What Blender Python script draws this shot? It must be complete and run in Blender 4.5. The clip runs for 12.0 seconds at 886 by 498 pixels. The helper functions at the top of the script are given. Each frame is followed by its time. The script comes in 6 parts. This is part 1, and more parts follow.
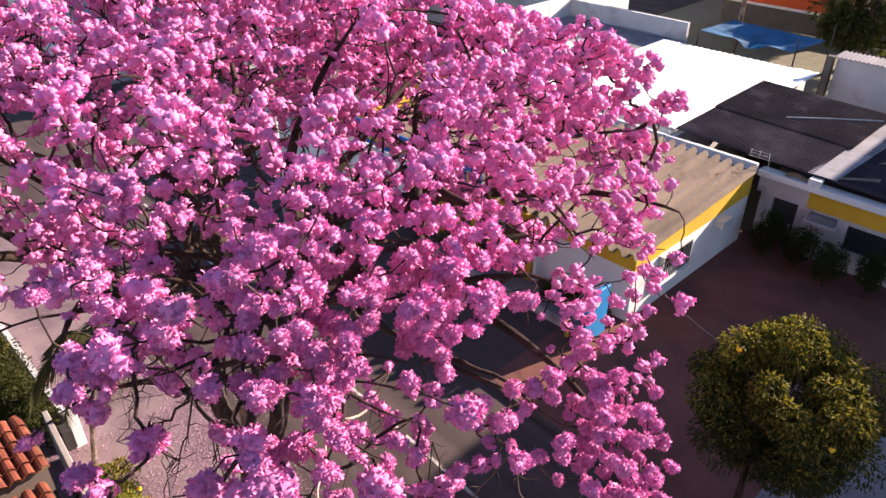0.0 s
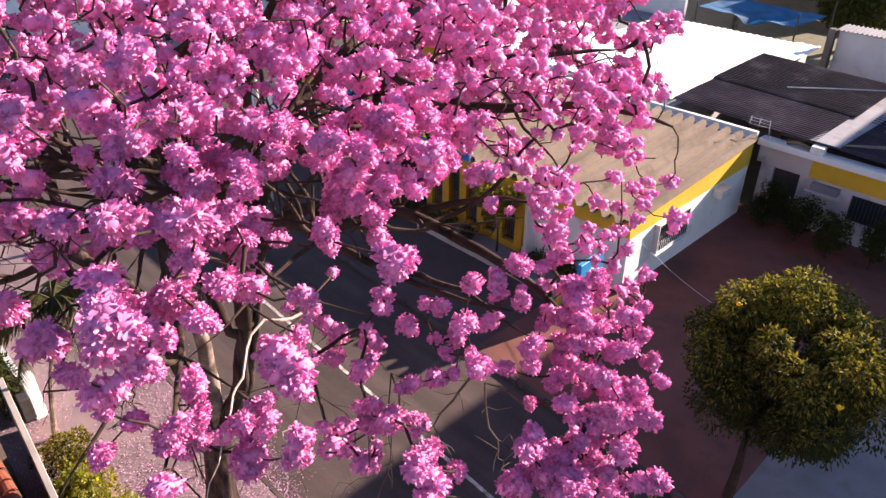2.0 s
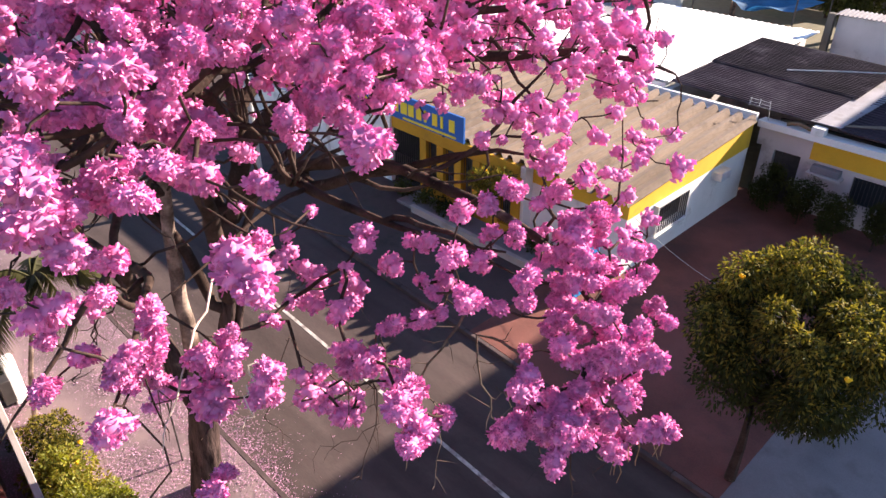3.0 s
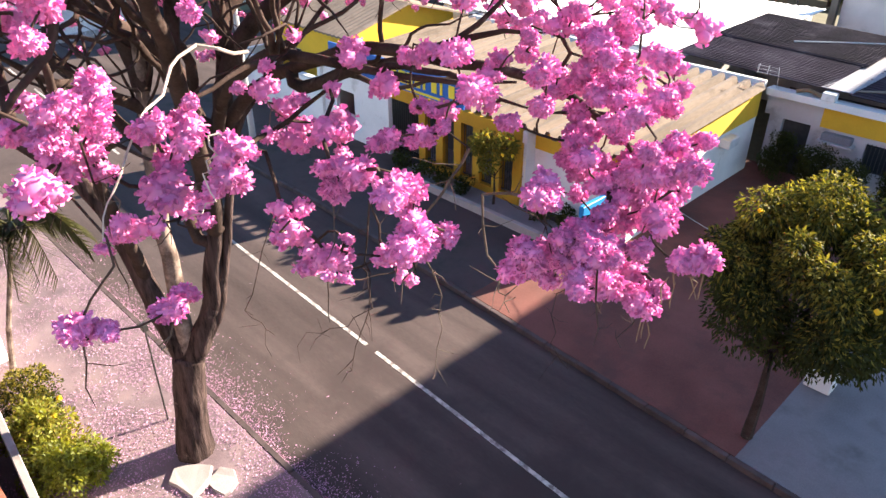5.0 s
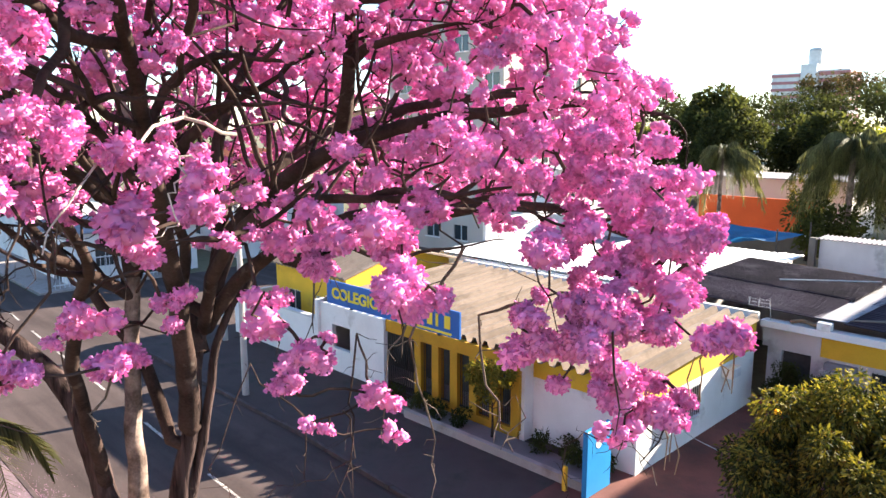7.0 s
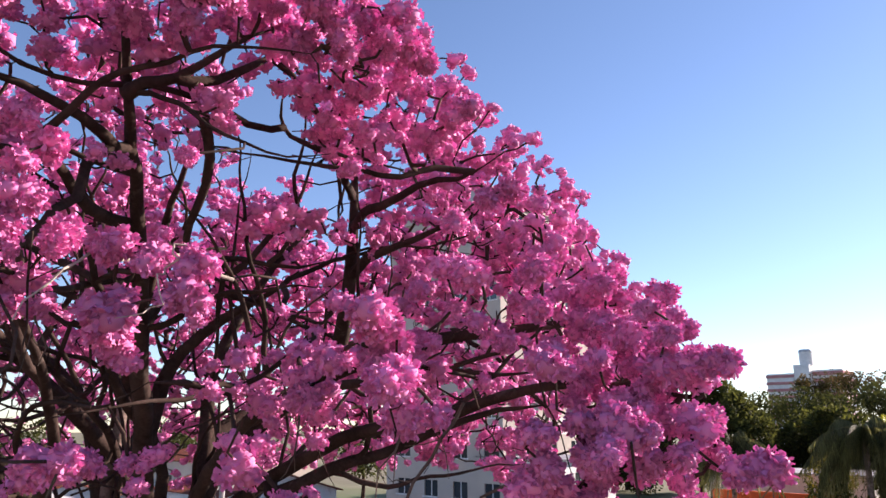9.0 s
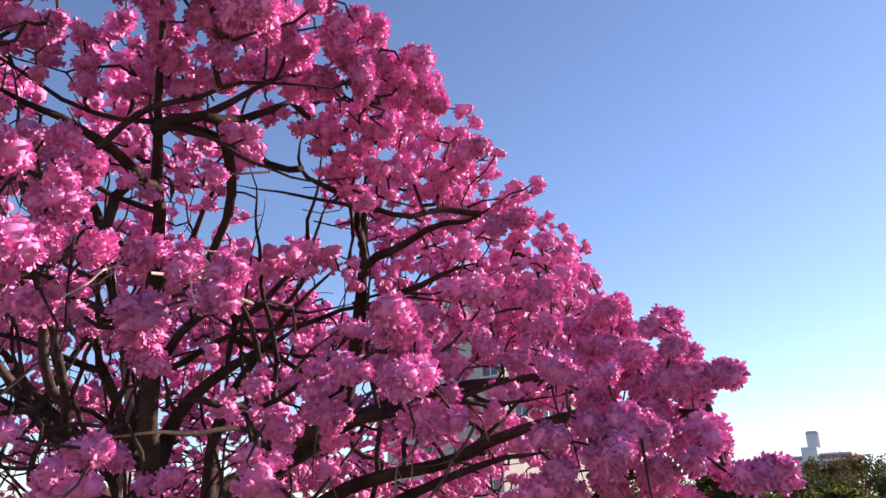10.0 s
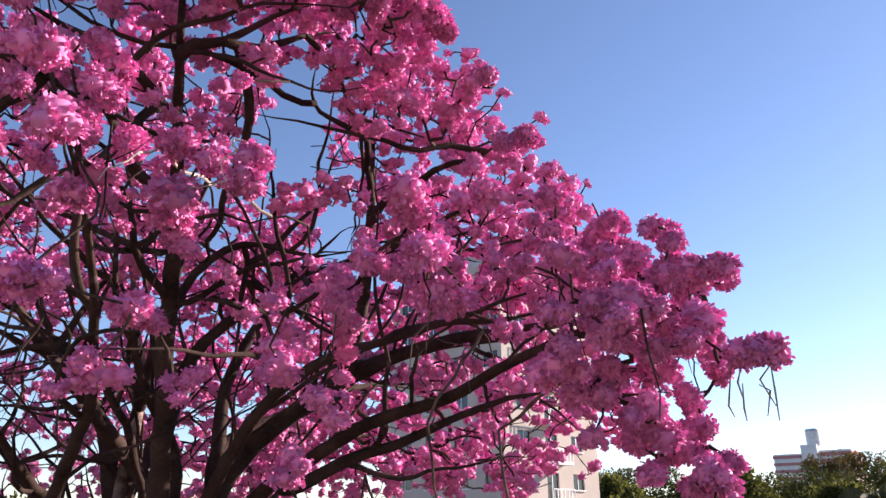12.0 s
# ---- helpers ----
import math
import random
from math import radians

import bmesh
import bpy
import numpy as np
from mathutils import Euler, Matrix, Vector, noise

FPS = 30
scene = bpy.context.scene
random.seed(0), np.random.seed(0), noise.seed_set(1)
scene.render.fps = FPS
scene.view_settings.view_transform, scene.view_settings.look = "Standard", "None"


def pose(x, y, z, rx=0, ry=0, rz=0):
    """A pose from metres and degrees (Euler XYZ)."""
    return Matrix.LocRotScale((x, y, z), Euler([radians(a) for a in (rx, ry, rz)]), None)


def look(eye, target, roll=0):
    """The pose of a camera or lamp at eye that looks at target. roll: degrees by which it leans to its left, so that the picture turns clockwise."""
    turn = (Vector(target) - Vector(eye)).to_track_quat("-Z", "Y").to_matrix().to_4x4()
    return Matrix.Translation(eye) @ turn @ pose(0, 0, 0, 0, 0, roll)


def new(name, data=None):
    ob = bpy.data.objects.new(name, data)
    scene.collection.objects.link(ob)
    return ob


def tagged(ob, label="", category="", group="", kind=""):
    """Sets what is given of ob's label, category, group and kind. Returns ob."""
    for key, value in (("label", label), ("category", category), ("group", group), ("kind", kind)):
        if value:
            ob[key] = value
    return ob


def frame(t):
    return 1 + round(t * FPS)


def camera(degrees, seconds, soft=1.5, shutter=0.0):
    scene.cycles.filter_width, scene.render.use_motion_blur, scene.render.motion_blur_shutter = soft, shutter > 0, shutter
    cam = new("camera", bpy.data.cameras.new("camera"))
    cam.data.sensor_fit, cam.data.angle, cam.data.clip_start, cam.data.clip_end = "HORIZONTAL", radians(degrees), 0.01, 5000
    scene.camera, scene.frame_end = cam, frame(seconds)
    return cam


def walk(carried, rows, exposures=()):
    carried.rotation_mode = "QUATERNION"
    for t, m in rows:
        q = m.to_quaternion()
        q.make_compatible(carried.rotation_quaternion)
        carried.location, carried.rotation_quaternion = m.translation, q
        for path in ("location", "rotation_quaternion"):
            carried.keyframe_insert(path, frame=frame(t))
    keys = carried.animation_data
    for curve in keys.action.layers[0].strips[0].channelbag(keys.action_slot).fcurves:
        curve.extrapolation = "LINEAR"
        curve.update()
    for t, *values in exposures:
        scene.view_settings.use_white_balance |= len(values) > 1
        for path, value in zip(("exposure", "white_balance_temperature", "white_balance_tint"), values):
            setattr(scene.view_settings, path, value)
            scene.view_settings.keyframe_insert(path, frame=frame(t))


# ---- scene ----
cam = camera(63.3, 12.0)
PATH = [
    (0, (11.454, -10.194, 15.355), (10.229, -9.011, 14.306), 0.0),
    (0.5, (11.496, -10.089, 14.968), (10.272, -8.906, 13.919), 0.0),
    (1, (11.541, -9.971, 14.53), (10.313, -8.784, 13.489), 0.0),
    (1.5, (11.546, -9.804, 14.154), (10.315, -8.618, 13.116), 0.0),
    (2, (11.496, -9.616, 13.823), (10.271, -8.43, 12.778), 0.0),
    (2.5, (11.436, -9.492, 13.446), (10.221, -8.302, 12.393), 0.0),
    (3, (11.44, -9.446, 13.054), (10.221, -8.253, 12.009), 0.0),
    (3.5, (11.505, -9.519, 12.65), (10.279, -8.326, 11.615), 0.0),
    (3.7, (11.511, -9.536, 12.496), (10.285, -8.34, 11.462), 0.0),
    (5.3, (11.442, -9.472, 11.177), (10.209, -8.26, 10.171), 0.0),
    (5.5, (11.465, -9.494, 11.037), (10.219, -8.272, 10.06), 0.0),
    (6, (11.479, -9.509, 10.707), (10.168, -8.219, 9.92), 0.0),
    (6.5, (11.462, -9.49, 10.41), (10.097, -8.141, 9.848), 0.0),
    (7, (11.437, -9.432, 10.122), (10.037, -8.044, 9.786), 0.0),
    (7.2, (11.41, -9.398, 9.996), (10.001, -8.002, 9.737), 0.0),
    (8.8, (11.35, -9.344, 9.214), (9.961, -7.957, 9.598), 0.0),
    (9, (11.319, -9.307, 9.103), (9.944, -7.939, 9.59), 0.0),
    (9.5, (11.332, -9.364, 8.881), (10.003, -8.042, 9.577), 0.0),
    (10, (11.329, -9.438, 8.69), (10.002, -8.115, 9.388), 0.0),
    (10.5, (11.331, -9.489, 8.514), (10.004, -8.165, 9.212), 0.0),
    (11, (11.317, -9.504, 8.351), (9.99, -8.181, 9.05), 0.0),
    (11.5, (11.296, -9.507, 8.197), (9.968, -8.184, 8.895), 0.0),
    (12, (11.301, -9.509, 8.028), (9.974, -8.185, 8.724), 0.0),
]
EXPOSURES = [(0, 1.66, 7000, 21), (3.7, 2.2, 6950, 15), (5.5, 2.55, 6800, 7), (7.0, 2.46, 6750, 8), (8.8, 1.42, 6600, 22), (12, 1.42, 6600, 22)]
walk(cam, [(t, look(eye, target, roll)) for t, eye, target, roll in PATH], EXPOSURES)

# ---- sky and sun ----
SUN = Vector((2.05, 7.1, 2.95)).normalized()
world = bpy.data.worlds.new("sky")
scene.world = world
world.use_nodes = True
wt = world.node_tree
sky = wt.nodes.new("ShaderNodeTexSky")
sky.sky_type = "NISHITA"
sky.sun_disc = False
sky.sun_elevation = math.asin(SUN.z)
sky.sun_rotation = math.atan2(SUN.x, SUN.y)
sky.altitude = 600
sky.air_density, sky.dust_density, sky.ozone_density = 0.95, 0.15, 3.0
bg = wt.nodes["Background"]
bg.inputs["Strength"].default_value = 0.079
wt.links.new(sky.outputs["Color"], bg.inputs["Color"])
lamp = bpy.data.lights.new("sun", "SUN")
lamp.energy, lamp.angle, lamp.color = 5.0, radians(0.6), (1.0, 0.90, 0.78)
sun = new("sun", lamp)
sun.matrix_world = look(SUN * 100, (0, 0, 0))


# ---- materials ----
def material(name, color, rough=0.8, dark=0.7, scale=3.0, fine=40.0, bump=0.2, metal=0.0, spec=0.3, stain=None, stain_scale=0.6, stain_amount=0.3, island=0.0, through_light=None, share=0.4, stretch=None):
    """Colour with a coarse and a fine variation, stains of another colour, and a bumpy relief; sizes in repeats per metre."""
    m = bpy.data.materials.new(name)
    m.use_nodes = True
    nt = m.node_tree
    node, link = nt.nodes.new, nt.links.new
    bsdf = nt.nodes["Principled BSDF"]
    out = nt.nodes["Material Output"]
    geo = node("ShaderNodeNewGeometry")
    coarse, grain = node("ShaderNodeTexNoise"), node("ShaderNodeTexNoise")
    place = geo.outputs["Position"]
    if stretch:
        longer = node("ShaderNodeVectorMath")
        longer.operation = "MULTIPLY"
        longer.inputs[1].default_value = stretch
        link(place, longer.inputs[0])
        place = longer.outputs["Vector"]
    for n, s, d in ((coarse, scale, 5), (grain, fine, 3)):
        n.inputs["Scale"].default_value, n.inputs["Detail"].default_value = s, d
        link(place, n.inputs["Vector"])
    both = node("ShaderNodeMath")
    both.operation = "MULTIPLY_ADD"
    both.inputs[1].default_value = 0.4
    link(grain.outputs["Fac"], both.inputs[0])
    link(coarse.outputs["Fac"], both.inputs[2])
    ramp = node("ShaderNodeMapRange")
    ramp.inputs["From Min"].default_value, ramp.inputs["From Max"].default_value = 0.45, 0.95
    ramp.inputs["To Min"].default_value, ramp.inputs["To Max"].default_value = dark, 2 - dark
    link(both.outputs[0], ramp.inputs["Value"])
    shade = ramp.outputs["Result"]
    if island:
        vary = node("ShaderNodeMapRange")
        vary.inputs["To Min"].default_value, vary.inputs["To Max"].default_value = 1 - island, 1 + island
        link(geo.outputs["Random Per Island"], vary.inputs["Value"])
        info = node("ShaderNodeObjectInfo")
        vary2 = node("ShaderNodeMapRange")
        vary2.inputs["To Min"].default_value, vary2.inputs["To Max"].default_value = 1 - island * 0.6, 1 + island * 0.6
        link(info.outputs["Random"], vary2.inputs["Value"])
        for v in (vary, vary2):
            mul = node("ShaderNodeMath")
            mul.operation = "MULTIPLY"
            link(shade, mul.inputs[0])
            link(v.outputs["Result"], mul.inputs[1])
            shade = mul.outputs[0]
    tint = node("ShaderNodeVectorMath")
    tint.operation = "SCALE"
    tint.inputs[0].default_value = color[:3]
    link(shade, tint.inputs["Scale"])
    result = tint.outputs["Vector"]
    if stain:
        blot = node("ShaderNodeTexNoise")
        blot.inputs["Scale"].default_value, blot.inputs["Detail"].default_value = stain_scale, 8
        blot.inputs["Roughness"].default_value = 0.65
        link(geo.outputs["Position"], blot.inputs["Vector"])
        edge = node("ShaderNodeMapRange")
        edge.inputs["From Min"].default_value, edge.inputs["From Max"].default_value = 0.62 - stain_amount * 0.4, 0.72 - stain_amount * 0.2
        link(blot.outputs["Fac"], edge.inputs["Value"])
        mix = node("ShaderNodeMix")
        mix.data_type = "RGBA"
        link(edge.outputs["Result"], mix.inputs["Factor"])
        link(result, mix.inputs["A"])
        mix.inputs["B"].default_value = (*stain, 1)
        result = mix.outputs["Result"]
    link(result, bsdf.inputs["Base Color"])
    bsdf.inputs["Roughness"].default_value, bsdf.inputs["Metallic"].default_value = rough, metal
    bsdf.inputs["Specular IOR Level"].default_value = spec
    if bump:
        relief = node("ShaderNodeBump")
        relief.inputs["Strength"].default_value, relief.inputs["Distance"].default_value = bump, 0.02
        link(both.outputs[0], relief.inputs["Height"])
        link(relief.outputs["Normal"], bsdf.inputs["Normal"])
    if through_light:
        thin, blend = node("ShaderNodeBsdfTranslucent"), node("ShaderNodeMixShader")
        glow = node("ShaderNodeVectorMath")
        glow.operation = "SCALE"
        glow.inputs[0].default_value = through_light
        link(shade, glow.inputs["Scale"])
        link(glow.outputs["Vector"], thin.inputs["Color"])
        blend.inputs["Fac"].default_value = share
        link(bsdf.outputs["BSDF"], blend.inputs[1])
        link(thin.outputs["BSDF"], blend.inputs[2])
        link(blend.outputs["Shader"], out.inputs["Surface"])
    return m


PETAL = material("petal", (0.73, 0.245, 0.48), 0.62, 0.85, 0.6, 18, 0, spec=0.1, island=0.19, through_light=(0.62, 0.07, 0.34), share=0.17)
FALLEN = material("fallen_petal", (0.44, 0.24, 0.34), 0.8, 0.85, 0.5, 9, 0, spec=0.1, island=0.4)
BARK = material("bark", (0.048, 0.031, 0.026), 0.95, 0.4, 2.5, 26, 1.0, spec=0.08, stain=(0.13, 0.10, 0.085), stain_scale=2.2, stain_amount=0.03)
TRUNK_BARK = material("trunk_bark", (0.052, 0.034, 0.031), 0.95, 0.1, 9, 40, 1.6, spec=0.1, stain=(0.14, 0.10, 0.088), stain_scale=2.6, stain_amount=0.05, stretch=(1, 1, 0.13))
PALE_BARK = material("pale_bark", (0.25, 0.185, 0.155), 0.95, 0.45, 3, 30, 0.9, spec=0.1, stain=(0.07, 0.045, 0.036), stain_scale=2.4, stain_amount=0.42)
TWIG = material("grey_twig", (0.10, 0.074, 0.06), 0.95, 0.5, 5, 50, 0.4, spec=0.1)
DEAD_WOOD = material("dead_wood", (0.46, 0.37, 0.31), 0.9, 0.6, 6, 60, 0.4, spec=0.1)
POD = material("pod", (0.20, 0.12, 0.07), 0.8, 0.7, 8, 60, 0.2)
ASPHALT = material("asphalt", (0.076, 0.056, 0.052), 0.92, 0.58, 1.3, 60, 0.4, spec=0.12, stain=(0.056, 0.041, 0.039), stain_scale=0.25, stain_amount=0.25, stretch=(0.1, 1, 1))
ROAD_PAINT = material("road_paint", (0.50, 0.46, 0.42), 0.7, 0.65, 3, 50, 0.2, stain=(0.16, 0.13, 0.12), stain_scale=5, stain_amount=0.45)
CONCRETE = material("concrete", (0.36, 0.31, 0.29), 0.9, 0.75, 0.8, 40, 0.4, stain=(0.24, 0.20, 0.18), stain_scale=0.8)
PINK_PAVING = material("petal_dusted_paving", (0.19, 0.132, 0.14), 0.9, 0.6, 0.9, 30, 0.4, stain=(0.22, 0.155, 0.15), stain_scale=0.9)
RED_PAVING = material("red_paving", (0.155, 0.057, 0.045), 0.9, 0.7, 0.7, 25, 0.4, stain=(0.09, 0.043, 0.036), stain_scale=0.5)
# grey paving coloured darker to hold the shade along the school
SHADE_DARK_PAVING = material("shade_dark_paving", (0.070, 0.047, 0.045), 0.9, 0.7, 0.8, 40, 0.4, stain=(0.045, 0.036, 0.030), stain_scale=0.8)
PALE_SLAB = material("pale_slab", (0.20, 0.18, 0.185), 0.9, 0.7, 0.6, 30, 0.3, stain=(0.14, 0.125, 0.125), stain_scale=0.6)
KERB = material("kerb_stone", (0.072, 0.05, 0.048), 0.9, 0.6, 2, 40, 0.4, island=0.15)
EARTH = material("earth", (0.16, 0.14, 0.09), 0.95, 0.6, 0.05, 2, 0.3, stain=(0.10, 0.13, 0.05), stain_scale=0.03)
WHITE_WALL = material("white_wall", (0.74, 0.72, 0.70), 0.85, 0.88, 0.7, 30, 0.25, stain=(0.52, 0.49, 0.46), stain_scale=0.9, stain_amount=0.1)
YELLOW_WALL = material("yellow_wall", (0.68, 0.41, 0.035), 0.8, 0.85, 0.8, 30, 0.25, stain=(0.52, 0.31, 0.05), stain_scale=1.2, stain_amount=0.1)
# white wall with its shade put into the colour, besides real stains
SHADED_WHITE_WALL = material("shaded_white_wall", (0.50, 0.465, 0.465), 0.9, 0.82, 0.7, 30, 0.3, stain=(0.34, 0.31, 0.30), stain_scale=0.9, stain_amount=0.16)
BEIGE_WALL = material("beige_wall", (0.50, 0.43, 0.37), 0.85, 0.88, 0.4, 20, 0.2, stain=(0.47, 0.42, 0.36), stain_scale=0.4, stain_amount=0.1)
GREY_WALL = material("grey_wall", (0.50, 0.50, 0.51), 0.85, 0.85, 0.5, 20, 0.2, stain=(0.36, 0.35, 0.34), stain_scale=0.6)
ORANGE_WALL = material("orange_wall", (0.58, 0.095, 0.025), 0.8, 0.85, 0.5, 20, 0.2, stain=(0.45, 0.09, 0.03), stain_scale=0.5, stain_amount=0.12)
# dark brown for the added sky block and the shade below the tiles
SHADE_BROWN = material("shade_brown", (0.16, 0.12, 0.10), 0.9, 0.75, 0.6, 20, 0.3, stain=(0.11, 0.08, 0.07), stain_scale=0.6)
BLUE_PAINT = material("blue_paint", (0.016, 0.11, 0.38), 0.5, 0.9, 1, 20, 0.05, spec=0.4)
LIGHT_BLUE_PAINT = material("light_blue_paint", (0.016, 0.22, 0.50), 0.5, 0.9, 1, 20, 0.05, spec=0.4)
# yellow made darker and more orange: the front's shade put into colour
SHADED_YELLOW_WALL = material("shaded_yellow_wall", (0.46, 0.235, 0.018), 0.85, 0.8, 0.8, 30, 0.25, stain=(0.32, 0.17, 0.03), stain_scale=1.2, stain_amount=0.15)
YELLOW_LETTER = material("yellow_letter", (0.80, 0.62, 0.05), 0.5, 0.95, 2, 20, 0)
FIBRE_ROOF = material("fibre_cement_roof", (0.215, 0.165, 0.13), 0.95, 0.7, 1.4, 30, 0.3, spec=0.1, stain=(0.15, 0.115, 0.09), stain_scale=0.8, island=0.06, stretch=(1, 0.1, 1))
DARK_ROOF = material("dark_sheet_roof", (0.040, 0.031, 0.040), 0.95, 0.5, 0.5, 20, 0.3, spec=0.06, stain=(0.085, 0.07, 0.08), stain_scale=0.5, stain_amount=0.2, island=0.25)
GREY_ROOF = material("grey_sheet_roof", (0.24, 0.23, 0.26), 0.85, 0.7, 0.5, 20, 0.3, stain=(0.17, 0.16, 0.17), stain_scale=0.7)
WHITE_ROOF = material("white_sheet_roof", (0.80, 0.80, 0.80), 0.6, 0.93, 0.4, 20, 0.1)
CLAY = material("clay_tile", (0.22, 0.058, 0.032), 0.85, 0.5, 3, 40, 0.3, island=0.3, stain=(0.09, 0.045, 0.035), stain_scale=2.0, stain_amount=0.2)
DARK_METAL = material("dark_metal", (0.05, 0.045, 0.045), 0.5, 0.8, 6, 60, 0.05, metal=0.3)
PALE_METAL = material("pale_metal", (0.62, 0.62, 0.63), 0.5, 0.85, 4, 60, 0.05, metal=0.3)
POLE_GREY = material("concrete_pole", (0.40, 0.38, 0.36), 0.9, 0.8, 2, 40, 0.2)
TARP = material("blue_tarpaulin", (0.018, 0.125, 0.27), 0.75, 0.7, 0.8, 20, 0.4, through_light=(0.02, 0.2, 0.5), share=0.2)
# dark colour that paints the dimness of rooms and recesses onto walls
DARK_ROOM = material("painted_dimness", (0.10, 0.09, 0.08), 0.9, 0.8, 1, 10, 0)
GLASS = material("window_glass", (0.03, 0.035, 0.04), 0.08, 0.9, 1, 5, 0, spec=0.6)
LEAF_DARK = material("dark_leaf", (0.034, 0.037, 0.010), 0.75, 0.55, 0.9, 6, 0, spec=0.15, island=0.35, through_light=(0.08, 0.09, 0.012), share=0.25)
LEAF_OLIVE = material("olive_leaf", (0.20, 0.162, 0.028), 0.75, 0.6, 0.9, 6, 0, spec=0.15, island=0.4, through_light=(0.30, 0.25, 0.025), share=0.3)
LEAF_BRIGHT = material("bright_leaf", (0.16, 0.17, 0.025), 0.5, 0.7, 0.9, 6, 0, spec=0.35, island=0.35, through_light=(0.42, 0.42, 0.03), share=0.4)
LEAF_FAR = material("far_leaf", (0.046, 0.049, 0.018), 0.8, 0.5, 0.15, 2, 0, spec=0.1, island=0.35, through_light=(0.09, 0.10, 0.025), share=0.3)
LEAF_DRY = material("dry_leaf", (0.16, 0.10, 0.045), 0.8, 0.5, 0.15, 2, 0, spec=0.1, island=0.3, through_light=(0.16, 0.10, 0.04), share=0.3)
# paler leaf colour for the sunlit tops of the far trees
LEAF_SUNLIT = material("sunlit_leaf", (0.078, 0.078, 0.024), 0.8, 0.5, 0.15, 2, 0, spec=0.1, island=0.35, through_light=(0.16, 0.17, 0.035), share=0.35)
PALM_LEAF = material("shaggy_palm_leaf", (0.13, 0.125, 0.05), 0.6, 0.5, 0.7, 6, 0, spec=0.25, island=0.45, through_light=(0.20, 0.19, 0.06), share=0.4)
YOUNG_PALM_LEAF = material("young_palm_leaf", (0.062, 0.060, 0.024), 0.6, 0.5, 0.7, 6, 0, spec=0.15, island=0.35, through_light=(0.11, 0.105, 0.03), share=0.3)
YELLOW_FLOWER = material("yellow_flower", (0.85, 0.60, 0.03), 0.6, 0.9, 1, 6, 0, island=0.15, through_light=(0.8, 0.55, 0.03), share=0.3)
BRICK_BAND = material("brick_red_band", (0.46, 0.20, 0.20), 0.8, 0.85, 0.3, 5, 0)


# ---- building blocks ----
def finish(name, bm, mat):
    me = bpy.data.meshes.new(name)
    bm.to_mesh(me)
    bm.free()
    me.materials.append(mat)
    return new(name, me)


def part(name, bm, mat, parent, label=""):
    ob = finish(name, bm, mat)
    ob.parent = parent
    return tagged(ob, label)


def thing(name, label, category, group="", kind="", at=(0, 0, 0)):
    ob = new(name)
    ob.location = at
    ob.empty_display_size = 0.2
    return tagged(ob, label, category, group, kind)


def solid(name, bm, mat, label, category, group="", kind=""):
    return tagged(finish(name, bm, mat), label, category, group, kind)


def box(bm, x0, x1, y0, y1, z0, z1, bevel=0.0):
    vs = [bm.verts.new(p) for p in ((x0, y0, z0), (x1, y0, z0), (x1, y1, z0), (x0, y1, z0), (x0, y0, z1), (x1, y0, z1), (x1, y1, z1), (x0, y1, z1))]
    fs = [bm.faces.new([vs[i] for i in f]) for f in ((3, 2, 1, 0), (4, 5, 6, 7), (0, 1, 5, 4), (1, 2, 6, 5), (2, 3, 7, 6), (3, 0, 4, 7))]
    if bevel:
        edges = {e for f in fs for e in f.edges}
        bmesh.ops.bevel(bm, geom=list(edges), offset=bevel, segments=1, affect="EDGES")
    return bm


def boxed(*args, bevel=0.0):
    return box(bmesh.new(), *args, bevel=bevel)


def tube(bm, points, radii, sides=8):
    """A tube of rings through the points, closed at both ends."""
    pts = [Vector(p) for p in points]
    side = None
    rings = []
    for i, p in enumerate(pts):
        along = (pts[min(i + 1, len(pts) - 1)] - pts[max(i - 1, 0)]).normalized()
        if side is None:
            side = along.orthogonal().normalized()
        side = (side - along * side.dot(along)).normalized()
        up = along.cross(side)
        r = radii[i] if hasattr(radii, "__len__") else radii
        rings.append([bm.verts.new(p + (side * math.cos(a) + up * math.sin(a)) * r) for a in (2 * math.pi * k / sides for k in range(sides))])
    for a, b in zip(rings, rings[1:]):
        for k in range(sides):
            bm.faces.new((a[k], a[(k + 1) % sides], b[(k + 1) % sides], b[k]))
    bm.faces.new(rings[0][::-1])
    bm.faces.new(rings[-1])
    return bm


def wall(bm, axis, f0, f1, a0, a1, z0, z1, holes=()):
    """A wall of thickness f0..f1 along an axis ('x' or 'y') from a0 to a1, with through openings (a0, a1, z0, z1)."""
    cuts_a = sorted({a0, a1, *(h[0] for h in holes), *(h[1] for h in holes)})
    cuts_z = sorted({z0, z1, *(h[2] for h in holes), *(h[3] for h in holes)})
    for p, q in zip(cuts_a, cuts_a[1:]):
        for r, s in zip(cuts_z, cuts_z[1:]):
            ma, mz = (p + q) / 2, (r + s) / 2
            if any(h[0] < ma < h[1] and h[2] < mz < h[3] for h in holes):
                continue
            box(bm, *((p, q, f0, f1) if axis == "x" else (f0, f1, p, q)), r, s)
    bmesh.ops.remove_doubles(bm, verts=bm.verts, dist=1e-4)
    return bm


